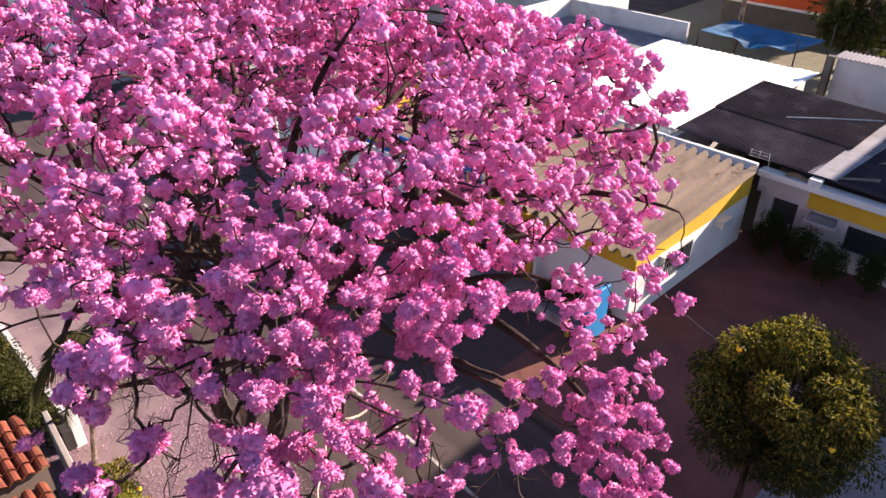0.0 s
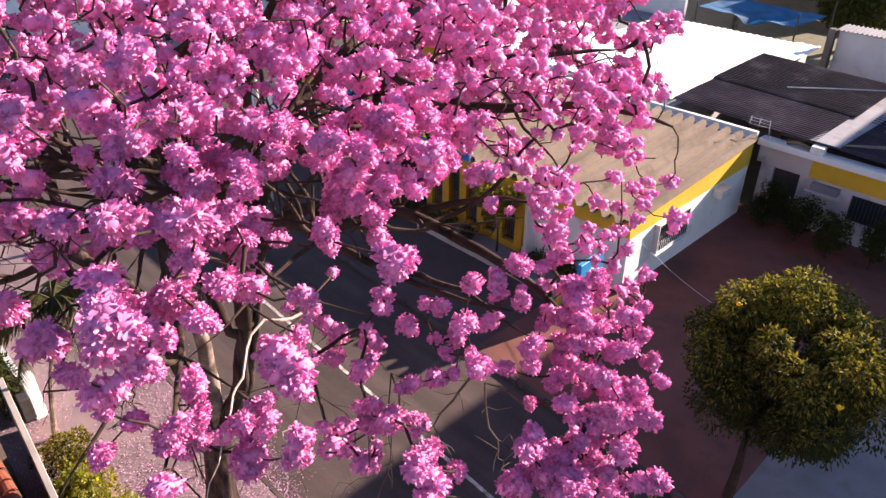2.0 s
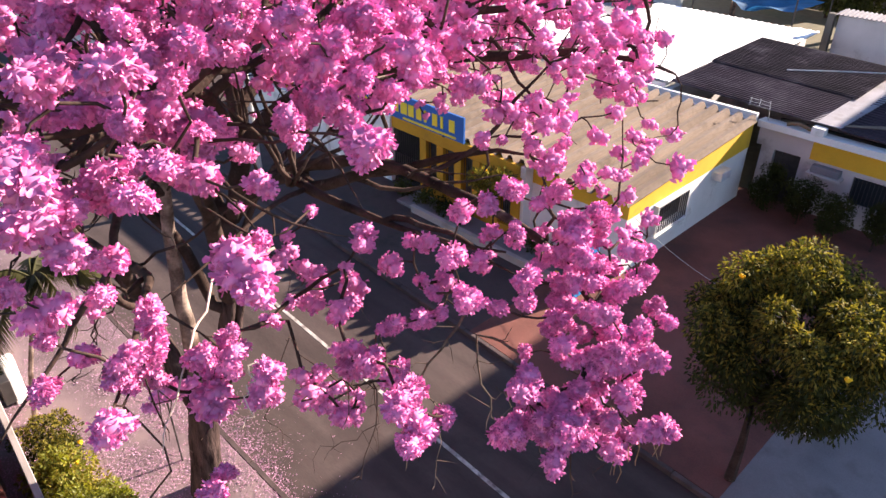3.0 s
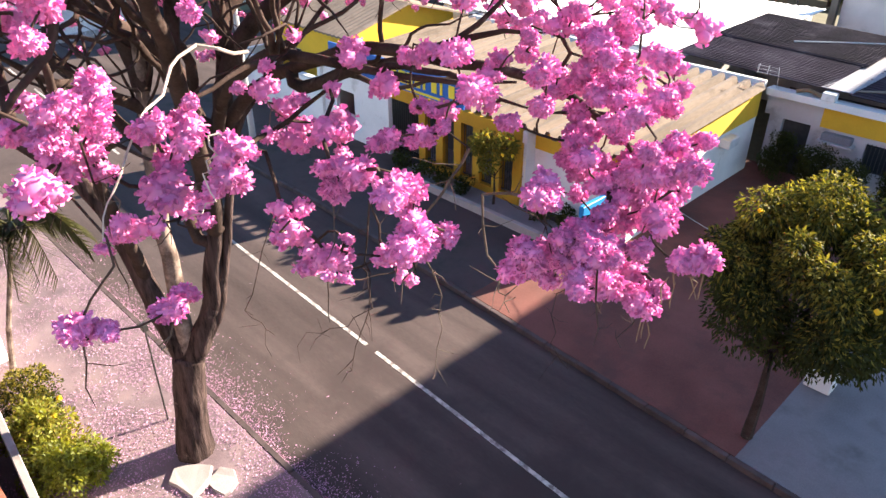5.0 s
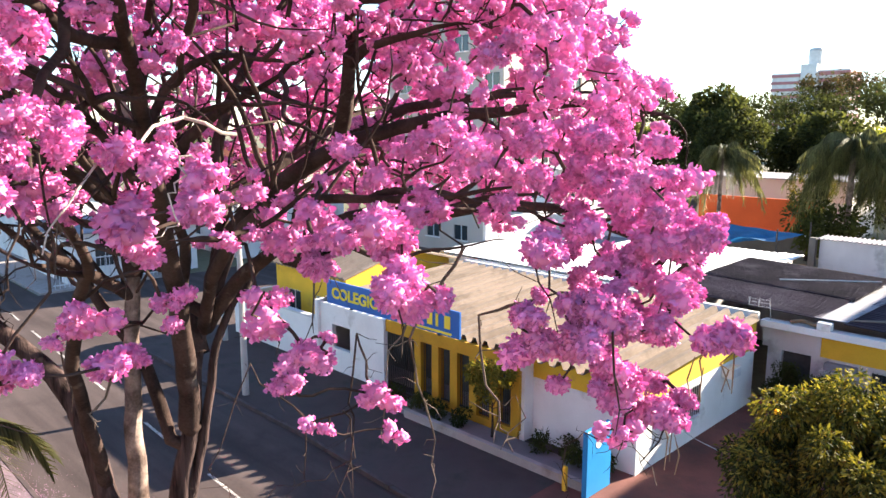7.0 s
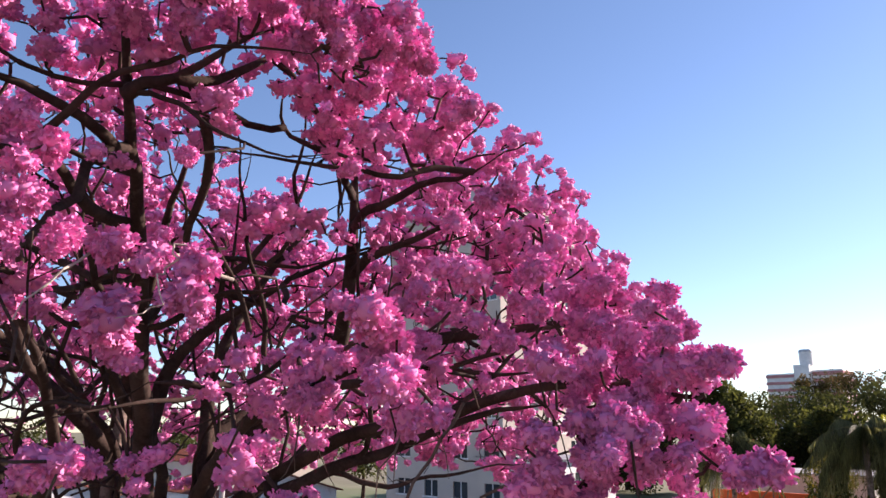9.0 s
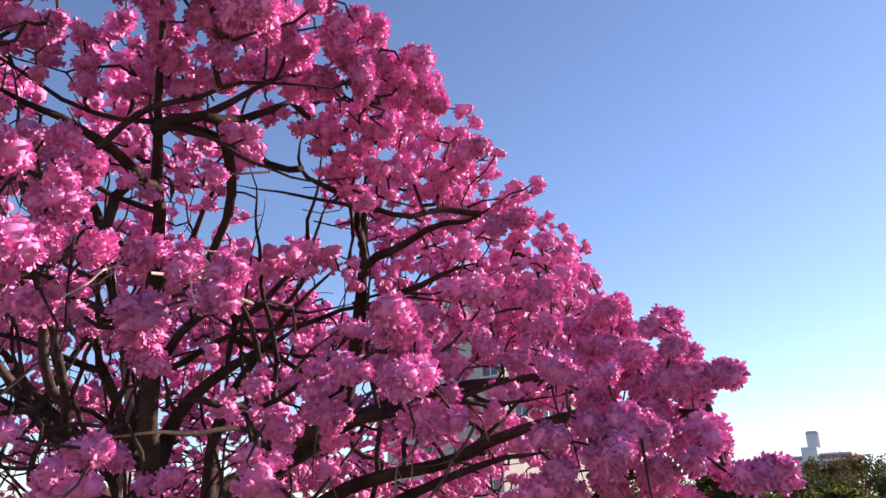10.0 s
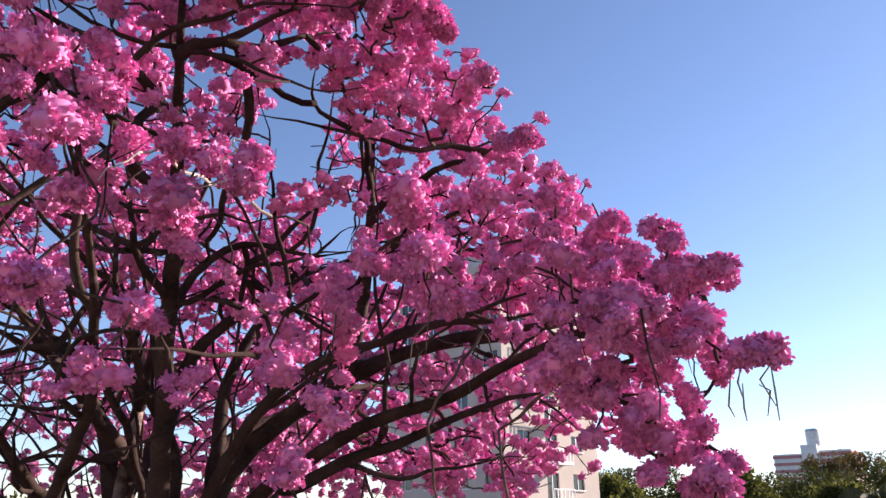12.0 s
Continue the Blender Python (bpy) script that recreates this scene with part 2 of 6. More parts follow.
def fast_mesh(name, verts, faces, mat, smooth=False):
    """A mesh from arrays: verts (n, 3) and faces (m, k)."""
    me = bpy.data.meshes.new(name)
    verts, faces = np.asarray(verts, np.float32), np.asarray(faces, np.int32)
    me.vertices.add(len(verts))
    me.vertices.foreach_set("co", verts.ravel())
    me.loops.add(faces.size)
    me.loops.foreach_set("vertex_index", faces.ravel())
    me.polygons.add(len(faces))
    me.polygons.foreach_set("loop_start", np.arange(len(faces), dtype=np.int32) * faces.shape[1])
    me.update(calc_edges=True)
    me.validate()
    if smooth:
        me.polygons.foreach_set("use_smooth", np.ones(len(faces), bool))
    me.materials.append(mat)
    return me


def child(name, me, parent, label="", kind="", matrix=None):
    ob = new(name, me)
    ob.parent = parent
    if matrix is not None:
        ob.matrix_basis = matrix
    return tagged(ob, label, kind=kind)


def unit(rng, n):
    v = rng.normal(size=(n, 3))
    return v / np.linalg.norm(v, axis=1, keepdims=True)


def leaf_quads(rng, centres, length, width, droop=0.4, outward=None, fold=0.25):
    """One folded leaf of two quads at each centre: verts and quad faces."""
    n = len(centres)
    along = unit(rng, n)
    if outward is not None:
        along = along * 0.8 + outward
    along[:, 2] -= droop
    along /= np.linalg.norm(along, axis=1, keepdims=True)
    side = np.cross(along, unit(rng, n))
    side /= np.linalg.norm(side, axis=1, keepdims=True) + 1e-9
    lift = np.cross(side, along)
    size = rng.uniform(0.65, 1.25, (n, 1))
    l, w = along * length * size, side * width * size * 0.5
    f = lift * width * size * fold
    v = np.stack([centres, centres + l * 0.5 + w + f, centres + l, centres + l * 0.5 - w + f], 1).reshape(-1, 3)
    q = np.arange(n)[:, None] * 4
    faces = np.concatenate([q + [0, 1, 2], q + [0, 2, 3]])
    return v, faces


# ---- the pink trumpet tree ----
BASE = np.array([0.1, -5.6, 0.0])
rng = np.random.default_rng(11)
BOUGHS = [
    # trunk and three stems from the low fork, then the boughs that they carry
    ("trunk", 0.33, [(0.1, -5.6, -0.1), (0.12, -5.58, 0.6), (0.18, -5.5, 1.5), (0.28, -5.4, 2.45), (0.3, -5.38, 2.62), (0.31, -5.37, 2.74)]),
    ("stem", 0.20, [(0.28, -5.4, 2.45), (0.0, -5.7, 4.0), (-0.2, -5.9, 5.5), (-0.6, -6.35, 6.5), (-1.4, -7.2, 7.6), (-2.8, -8.5, 9.2), (-4.2, -9.6, 10.8)]),
    ("stem", 0.17, [(0.28, -5.4, 2.45), (0.3, -5.36, 3.6), (0.3, -5.3, 5.2), (0.33, -5.3, 6.6), (0.5, -5.2, 8.2), (0.55, -5.1, 9.8), (0.3, -5.3, 11.2), (0.0, -5.6, 12.6)]),
    ("stem", 0.24, [(0.28, -5.4, 2.45), (0.68, -4.98, 3.5), (0.92, -4.72, 5.1), (1.12, -4.52, 6.6), (1.25, -4.4, 7.3)]),
    ("stem", 0.10, [(0.5, -5.15, 2.85), (0.78, -4.84, 3.6), (0.94, -4.62, 4.6), (1.1, -4.46, 5.8), (1.4, -4.1, 7.4), (2.0, -3.0, 8.8), (2.2, -1.8, 10.2)]),
    ("bough", 0.125, [(1.2, -4.45, 7.1), (2.0, -4.3, 7.9), (3.0, -4.1, 8.5), (4.3, -4.0, 9.0), (5.8, -4.05, 9.2), (7.4, -4.4, 9.4), (8.6, -4.9, 9.4), (9.4, -5.3, 9.25)]),
    ("bough", 0.17, [(1.25, -4.4, 7.3), (1.6, -4.2, 8.5), (2.5, -3.7, 9.4), (3.6, -3.35, 9.9), (5.0, -2.6, 10.3), (6.3, -1.7, 10.4), (7.1, -1.1, 10.2)]),
    ("bough", 0.13, [(3.3, -3.45, 9.8), (4.5, -4.15, 10.3), (4.95, -4.42, 11.1), (5.15, -4.6, 12.0), (5.6, -4.9, 12.6)]),
    ("bough", 0.11, [(1.2, -4.5, 7.0), (2.6, -4.9, 8.3), (4.2, -5.25, 9.1), (5.6, -5.45, 9.45), (6.8, -5.4, 9.5), (7.9, -5.2, 9.7)]),
    ("bough", 0.13, [(0.5, -5.2, 8.0), (0.12, -5.55, 9.5), (-0.75, -6.4, 10.7), (-1.5, -7.2, 11.8)]),
    ("bough", 0.11, [(2.6, -3.65, 9.4), (3.2, -2.4, 10.3), (4.6, -1.0, 10.6), (5.4, 0.2, 10.6)]),
    ("bough", 0.17, [(0.95, -4.7, 5.3), (1.6, -5.0, 7.0), (2.8, -5.7, 8.8), (4.3, -6.5, 10.1), (5.5, -7.1, 10.9), (6.5, -7.65, 11.4), (7.2, -8.0, 12.0)]),
    ("bough", 0.12, [(0.74, -4.9, 5.0), (0.5, -5.1, 6.4), (0.2, -5.5, 7.2), (-0.1, -5.95, 8.1), (-0.5, -7.0, 9.5), (-1.0, -8.6, 11.2)]),
    ("bough", 0.11, [(0.0, -5.7, 4.4), (1.1, -6.3, 6.4), (2.6, -6.8, 7.8), (4.9, -7.3, 8.9), (6.5, -8.0, 9.6), (7.6, -8.6, 9.9)]),
    ("bough", 0.13, [(1.25, -4.4, 7.3), (1.3, -4.2, 8.6), (1.2, -4.0, 10.2), (1.5, -3.4, 11.5), (1.9, -2.6, 12.6)]),
    ("bough", 0.12, [(0.5, -5.2, 8.0), (-0.8, -4.2, 9.3), (-2.4, -3.0, 10.4), (-4.2, -2.2, 11.2)]),
    ("bough", 0.11, [(1.25, -4.1, 9.0), (1.0, -2.4, 9.8), (0.4, -0.6, 10.4), (0.0, 1.0, 10.6)]),
    ("bough", 0.10, [(-1.0, -6.8, 7.2), (-2.6, -6.4, 8.8), (-4.6, -6.0, 10.4), (-6.0, -5.6, 11.2)]),
    ("bough", 0.10, [(0.55, -5.1, 9.6), (2.2, -5.6, 10.8), (3.6, -6.0, 11.6), (5.0, -6.3, 12.3)]),
    ("bough", 0.10, [(-0.6, -7.2, 8.6), (0.6, -8.8, 9.8), (2.2, -10.4, 10.8), (3.6, -11.6, 11.2)]),
    # the heavy limb towards the garden, and the lesser ones beside it
    ("bough", 0.17, [(1.1, -4.5, 6.6), (0.7, -4.6, 7.6), (0.6, -4.75, 8.3), (1.3, -6.0, 9.3), (2.0, -7.1, 10.1), (2.5, -8.0, 10.9)]),
    ("bough", 0.09, [(1.3, -4.9, 7.4), (1.82, -5.02, 8.54), (2.4, -5.57, 9.17), (2.91, -6.06, 9.53), (3.28, -6.4, 9.88), (3.57, -6.68, 10.13), (3.7, -7.1, 10.6)]),
    ("bough", 0.08, [(0.8, -4.9, 7.9), (1.38, -5.27, 8.47), (2.04, -5.89, 9.07), (2.55, -6.39, 9.47), (2.96, -6.96, 9.78), (3.2, -7.28, 9.84)]),
    ("bough", 0.10, [(0.4, -5.3, 7.6), (0.79, -6.27, 8.25), (1.22, -6.59, 8.44), (1.63, -7.08, 8.81), (2.1, -7.7, 9.5)]),
    # branches off the tall limb that stands before the crown
    ("branch", 0.06, [(6.6, -7.69, 11.3), (6.79, -7.63, 11.36), (6.9, -7.45, 11.4), (7.11, -7.2, 11.65), (7.19, -6.94, 11.89)]),
    ("branch", 0.045, [(6.9, -7.45, 11.4), (6.89, -7.16, 11.52), (6.85, -6.73, 11.86), (6.77, -6.33, 12.15)]),
    ("branch", 0.055, [(5.29, -7.05, 10.75), (5.52, -7.49, 10.8), (5.86, -7.79, 10.93), (6.06, -7.98, 10.97), (6.27, -8.32, 10.87), (6.45, -8.56, 10.86)]),
    ("branch", 0.05, [(6.1, -7.43, 11.1), (6.26, -7.7, 11.15), (6.43, -8.06, 11.22), (6.46, -8.45, 11.23), (6.43, -8.77, 11.28)]),
    ("branch", 0.045, [(4.4, -6.55, 10.15), (4.8, -7.02, 10.23), (5.13, -7.27, 10.46), (5.37, -7.5, 10.69), (5.57, -7.71, 10.9)]),
    ("branch", 0.10, [(2.9, -5.7, 8.9), (2.95, -5.6, 9.6), (3.25, -5.51, 9.97), (3.68, -5.31, 10.33), (4.1, -5.12, 10.54), (4.51, -4.86, 10.84)]),
    ("branch", 0.06, [(4.1, -6.4, 10.0), (4.14, -6.19, 10.5), (4.42, -5.99, 10.77), (4.64, -5.64, 10.85), (4.84, -5.09, 10.79), (5.02, -4.6, 10.97)]),
    ("branch", 0.04, [(4.54, -5.78, 10.79), (4.18, -5.6, 10.52), (3.81, -5.44, 10.22)]),
    # branches off the upright bough in the middle
    ("branch", 0.05, [(5.1, -4.55, 11.6), (5.9, -5.2, 11.4), (6.53, -5.79, 11.34), (6.52, -6.06, 11.41), (6.49, -6.32, 11.44), (6.53, -6.43, 11.58), (6.65, -6.46, 11.77)]),
    ("branch", 0.065, [(5.0, -4.5, 11.2), (5.3, -4.59, 11.39), (5.78, -4.75, 11.32), (6.48, -4.86, 11.4), (6.99, -4.78, 11.32), (7.33, -4.81, 11.36)]),
    ("branch", 0.065, [(4.9, -4.4, 10.8), (5.2, -4.4, 10.95), (5.61, -4.41, 11.01), (6.24, -4.4, 11.05), (6.79, -4.47, 11.03)]),
    ("bough", 0.10, [(2.9, -4.1, 8.4), (3.41, -4.23, 8.35), (3.97, -3.98, 8.63), (4.56, -3.59, 8.82), (5.19, -3.26, 9.09), (5.85, -2.99, 9.32), (6.39, -2.83, 9.37)]),
]
# flower heads that stand clear of the rest: the low sprays towards the street, then the outer rim
SPRAYS = [(7.8, -8.68, 9.05), (7.9, -8.2, 8.97), (7.65, -8.0, 9.6), (8.03, -7.75, 9.9), (7.78, -7.87, 9.93), (7.37, -8.32, 9.83), (7.56, -8.5, 10.05), (7.63, -6.79, 8.59),
          (6.26, -6.02, 7.5), (6.88, -5.73, 7.88), (6.56, -5.29, 7.33), (7.07, -6.7, 8.43), (7.38, -7.1, 9.03), (7.8, -6.94, 9.28), (8.68, -7.01, 9.35), (8.85, -6.22, 8.82),
          (9.39, -6.18, 9.1), (8.33, -3.99, 7.48), (9.3, -5.23, 8.26), (9.64, -5.46, 8.88), (9.05, -6.3, 9.43), (9.34, -5.4, 9.42), (6.5, -7.95, 8.8), (6.59, -7.26, 8.93),
          (8.62, -7.03, 9.6), (8.6, -6.85, 9.15), (9.74, -5.36, 8.93), (6.66, -6.43, 9.29), (6.86, -6.17, 9.22), (6.5, -6.6, 9.61), (8.5, -4.2, 7.6), (8.15, -4.15, 7.45), (9.1, -5.1, 8.2)]
RIM = [(7.5, -4.9, 11.85), (7.65, -3.8, 11.2), (9.38, -4.9, 9.5), (8.57, -4.83, 10.2), (8.45, -8.04, 12.16), (6.93, -7.26, 12.6), (7.75, -6.14, 11.86), (7.16, -3.6, 9.8), (7.62, -8.75, 11.9),
       (7.12, -9.1, 11.26), (8.16, -5.38, 10.0), (8.86, -7.44, 11.67), (6.95, -1.12, 10.59), (8.65, -7.92, 11.55), (8.97, -5.4, 9.66), (9.02, -6.26, 9.47), (9.29, -5.12, 9.53),
       (8.52, -8.41, 12.17), (8.14, -8.76, 11.8), (8.52, -6.31, 10.0), (9.39, -6.14, 9.17), (7.16, -0.95, 9.34), (7.98, -6.2, 11.65), (7.67, -5.45, 11.64), (7.82, -4.75, 11.5), (9.36, -5.6, 9.62), (9.2, -5.5, 9.8), (9.27, -5.18, 9.11),
       (8.78, -4.38, 8.78), (8.9, -4.6, 8.6), (9.1, -5.05, 9.8), (8.95, -4.9, 10.0), (9.42, -5.45, 9.48), (9.05, -4.75, 9.75)]

# looser clumps over the street and the forecourt: middle, reach, number of heads
CLUMPS = [((8.6, -5.2, 9.7), (0.6, 0.75, 0.5), 44), ((9.0, -5.3, 9.25), (0.42, 0.5, 0.35), 24), ((9.05, -5.8, 8.95), (0.3, 0.4, 0.35), 15), ((8.9, -5.25, 8.45), (0.3, 0.3, 0.25), 9),
          ((7.9, -5.7, 9.8), (0.5, 0.6, 0.4), 11), ((7.3, -6.3, 9.75), (0.5, 0.5, 0.35), 8), ((7.1, -6.6, 9.4), (0.4, 0.4, 0.2), 5), ((8.2, -4.3, 9.7), (0.7, 0.6, 0.5), 30),
          ((8.0, -3.4, 9.4), (0.6, 0.6, 0.45), 18), ((6.6, -7.0, 9.9), (0.5, 0.5, 0.4), 4), ((7.5, -2.2, 9.9), (0.5, 0.7, 0.5), 18), ((8.0, -7.0, 9.5), (0.5, 0.5, 0.3), 4), ((8.15, -4.75, 10.15), (0.4, 0.4, 0.3), 15), ((8.6, -4.7, 9.8), (0.3, 0.3, 0.2), 8), ((7.8, -4.7, 10.6), (0.35, 0.4, 0.3), 13),
          ((7.5, -8.4, 10.2), (0.45, 0.45, 0.4), 9), ((7.0, -8.2, 10.3), (0.6, 0.5, 0.5), 8), ((6.2, -8.6, 10.8), (0.9, 0.7, 0.6), 9),
          ((5.4, -9.1, 10.7), (0.9, 0.8, 0.7), 9), ((8.9, -4.6, 9.6), (0.45, 0.5, 0.5), 12), ((8.7, -3.8, 9.6), (0.45, 0.5, 0.5), 10),
          ((8.45, -8.5, 11.8), (0.5, 0.5, 0.5), 18), ((8.2, -7.6, 12.0), (0.5, 0.5, 0.4), 15), ((7.6, -8.4, 12.2), (0.6, 0.6, 0.4), 18), ((6.8, -8.7, 11.3), (0.6, 0.6, 0.6), 14), ((8.0, -6.7, 11.8), (0.5, 0.5, 0.4), 14), ((7.5, -7.2, 12.0), (0.5, 0.5, 0.4), 15),
          ((7.6, -3.7, 10.5), (0.6, 0.7, 0.5), 22), ((7.0, -3.3, 11.1), (0.6, 0.7, 0.5), 20), ((6.9, -2.2, 10.7), (0.6, 0.7, 0.5), 18), ((7.9, -4.3, 10.2), (0.45, 0.5, 0.4), 14)]


def crown_top(x, y):
    """The dome: flat over the middle, falling away steeply towards the forecourt."""
    r2 = (x - BASE[0]) ** 2 + (y - BASE[1]) ** 2
    return min(13.4 - 0.012 * r2, 12.72 - 1.6 * (x - 7) - 0.55 * (y + 5), 13.85 - 0.42 * (y + 4))


def crown_reach(a):
    """How far the crown reaches from the trunk, by direction."""
    lumps = 0.3 * math.sin(3 * a + 0.7) + 0.22 * math.sin(7 * a + 2.1)
    return 8.7 + 0.5 * math.cos(a) + lumps * (1 - 0.8 * math.cos(a) ** 2)


def crown_floor(x, y):
    """Lowest flowers: low on the far side and on the rim above the forecourt, high over the street between them."""
    p = (x - BASE[0]) * 0.944 - (y - BASE[1]) * 0.33
    near = float(np.clip((p - 1.5) / 2.0, 0, 1))
    rim = math.exp(-((x - 9.0) ** 2 / 1.6 + (y + 5.2) ** 2 / 1.6))
    return 8.5 + 0.9 * near - 0.9 * rim


CLEARINGS = [((8.43, -6.62, 11.27), (5.6, -4.0, 9.6)), ((8.0, -9.2, 12.15), (3.5, -8.5, 7.9))]


def opening(p):
    """Distance from the middle of the nearest clearing: above the school's gate, and over the pavement."""
    out = []
    for a, b in CLEARINGS:
        a, b = np.array(a), np.array(b)
        s = np.clip(np.dot(np.array(p) - a, b - a) / np.dot(b - a, b - a), 0, 1)
        out.append(float(np.linalg.norm(np.array(p) - a - s * (b - a))))
    return min(out)


def crown_heads(count, apart):
    """Places of flower heads: a thick shell under the dome, lower and looser towards the rim, in clumps of one to four."""
    cell, taken, out = apart, {}, []

    def put(p, sure=False):
        key = tuple(int(math.floor(c / cell)) for c in p)
        if sure:
            out.append(p)
            return True
        if opening(p) < 0.46 and rng.uniform() < 0.85:
            return False
        for i in (-1, 0, 1):
            for j in (-1, 0, 1):
                for k in (-1, 0, 1):
                    for q in taken.get((key[0] + i, key[1] + j, key[2] + k), ()):
                        if (p[0] - q[0]) ** 2 + (p[1] - q[1]) ** 2 + (p[2] - q[2]) ** 2 < apart * apart:
                            return False
        taken.setdefault(key, []).append(p)
        out.append(p)
        return True

    for p in SPRAYS + RIM:
        put(p, True)
    for p in SPRAYS:
        for _ in range(rng.integers(1, 4) if p[0] < 9.5 else 0):
            put(tuple(np.array(p) + unit(rng, 1)[0] * rng.uniform(0.13, 0.2)))
    for middle, reach, number in CLUMPS:
        for _ in range(round(number * (0.5 if middle[1] > -4.8 and middle[2] < 10.6 else 0.9))):
            q = np.array(middle) + rng.normal(0, 0.55, 3) * reach
            if q[2] < crown_top(q[0], q[1]) + 0.08:
                put(tuple(q))
    tries = 0
    for _ in range(520):
        p = rng.uniform((-8.5, -13.0, 8.3), (0.5, 2.0, 10.8))
        if math.hypot(p[0] - BASE[0], p[1] - BASE[1]) < crown_reach(math.atan2(p[1] - BASE[1], p[0] - BASE[0])) and noise.noise(tuple(p * 0.6)) > -0.05:
            put(tuple(p))
    # small scattered heads low on the far side
    for _ in range(900):
        p = rng.uniform((-6.5, -5.5, 8.3), (3.6, 4.5, 9.8))
        if math.hypot(p[0] - BASE[0], p[1] - BASE[1]) < crown_reach(math.atan2(p[1] - BASE[1], p[0] - BASE[0])) and not (p[0] > 1.6 and p[1] < 0.2) and noise.noise(tuple(p * 0.8)) > -0.12:
            put(tuple(p))
    while len(out) < count and tries < count * 12:
        tries += 1
        a = rng.uniform(-math.pi, math.pi)
        reach = crown_reach(a)
        r = reach * math.sqrt(rng.uniform(0.0, 1.0))
        x, y = BASE[0] + r * math.cos(a), BASE[1] + r * math.sin(a)
        top = crown_top(x, y) - 2.2 * max(0.0, r / reach - 0.86) / 0.14 * rng.uniform(0.2, 1.0)
        depth = abs(rng.normal(0, 0.85)) if rng.uniform() < 0.62 else rng.uniform(0.5, 3.6)
        z = top - depth
        if noise.noise((x * 0.55, y * 0.55, z * 0.55)) < -0.06 or noise.noise((x * 1.4, y * 1.4, z * 1.4 + 9)) < -0.12 or z < crown_floor(x, y) + 0.9 * (y < -8.7 and x > 0) or (r < 2.2 and z < 9.6):
            continue
        street = (x - BASE[0]) * 0.944 - (y - BASE[1]) * 0.33
        if street > 1.5 and z < (10.4 if y < -4.7 else 8.95 if x > 7.0 else 9.4) and not (y < -8.7 and x < 5.6) and rng.uniform() > 0.10 + 0.45 * math.exp(-((x - 8.8) ** 2 + (y + 5.2) ** 2) / 2.5):
            continue
        if y < -6.8 and x > 4.8 and z < 11.3 and rng.uniform() < 0.4:
            continue
        if y > -4.7 and x > 6.6 and z < 10.3 and rng.uniform() < 0.7:
            continue
        if street > 4.5 and x < 7.6 and y < -5.2 and rng.uniform() < 0.15:
            continue
        if put((x, y, z)):
            for _ in range(rng.integers(2, 12)):
                q = np.array((x, y, z)) + unit(rng, 1)[0] * rng.uniform(0.14, 0.32) * (1, 1, 0.75)
                if q[2] < crown_top(q[0], q[1]) - 0.05:
                    put(tuple(q))
    return np.array(out)


def side_branches(count):
    """Crooked branches from the upper boughs, out and up into the flowers."""
    g = np.random.default_rng(23)
    hosts = [[np.array(p) for p in pts] for name, _, pts in BOUGHS if pts[-1][2] > 8.5]
    out = []
    while len(out) < count:
        pts = hosts[g.integers(len(hosts))]
        k = g.integers(max(1, len(pts) - 4), len(pts))
        a, b = pts[k - 1], pts[k]
        p = a + (b - a) * g.uniform(0.1, 1.0)
        if p[2] < 6.8:
            continue
        way = (b - a) / np.linalg.norm(b - a) * 0.7 + unit(g, 1)[0] * 0.9 + (0, 0, 0.25)
        way /= np.linalg.norm(way)
        line, step = [tuple(p)], g.uniform(0.26, 0.44)
        for _ in range(g.integers(6, 10)):
            way = way + unit(g, 1)[0] * 0.36 + (0, 0, 0.06)
            way /= np.linalg.norm(way)
            p = p + way * step
            line.append(tuple(p))
        far_out = math.hypot(p[0] - BASE[0], p[1] - BASE[1]) > crown_reach(math.atan2(p[1] - BASE[1], p[0] - BASE[0])) - 1.0
        if far_out or p[2] > crown_top(p[0], p[1]) - 0.8 or p[2] < 8.6:
            continue
        out.append(("branch", g.uniform(0.02, 0.042), line))
    return out


BOUGHS = BOUGHS + side_branches(120)
HEADS = crown_heads(8600, 0.145)


BARE = HEADS[rng.integers(0, len(HEADS), 1800)] + unit(rng, 1800) * rng.uniform(0.2, 0.6, (1800, 1))
BARE = BARE[(BARE[:, 0] < 8.3) & np.array([p[2] < crown_top(p[0], p[1]) for p in BARE])]


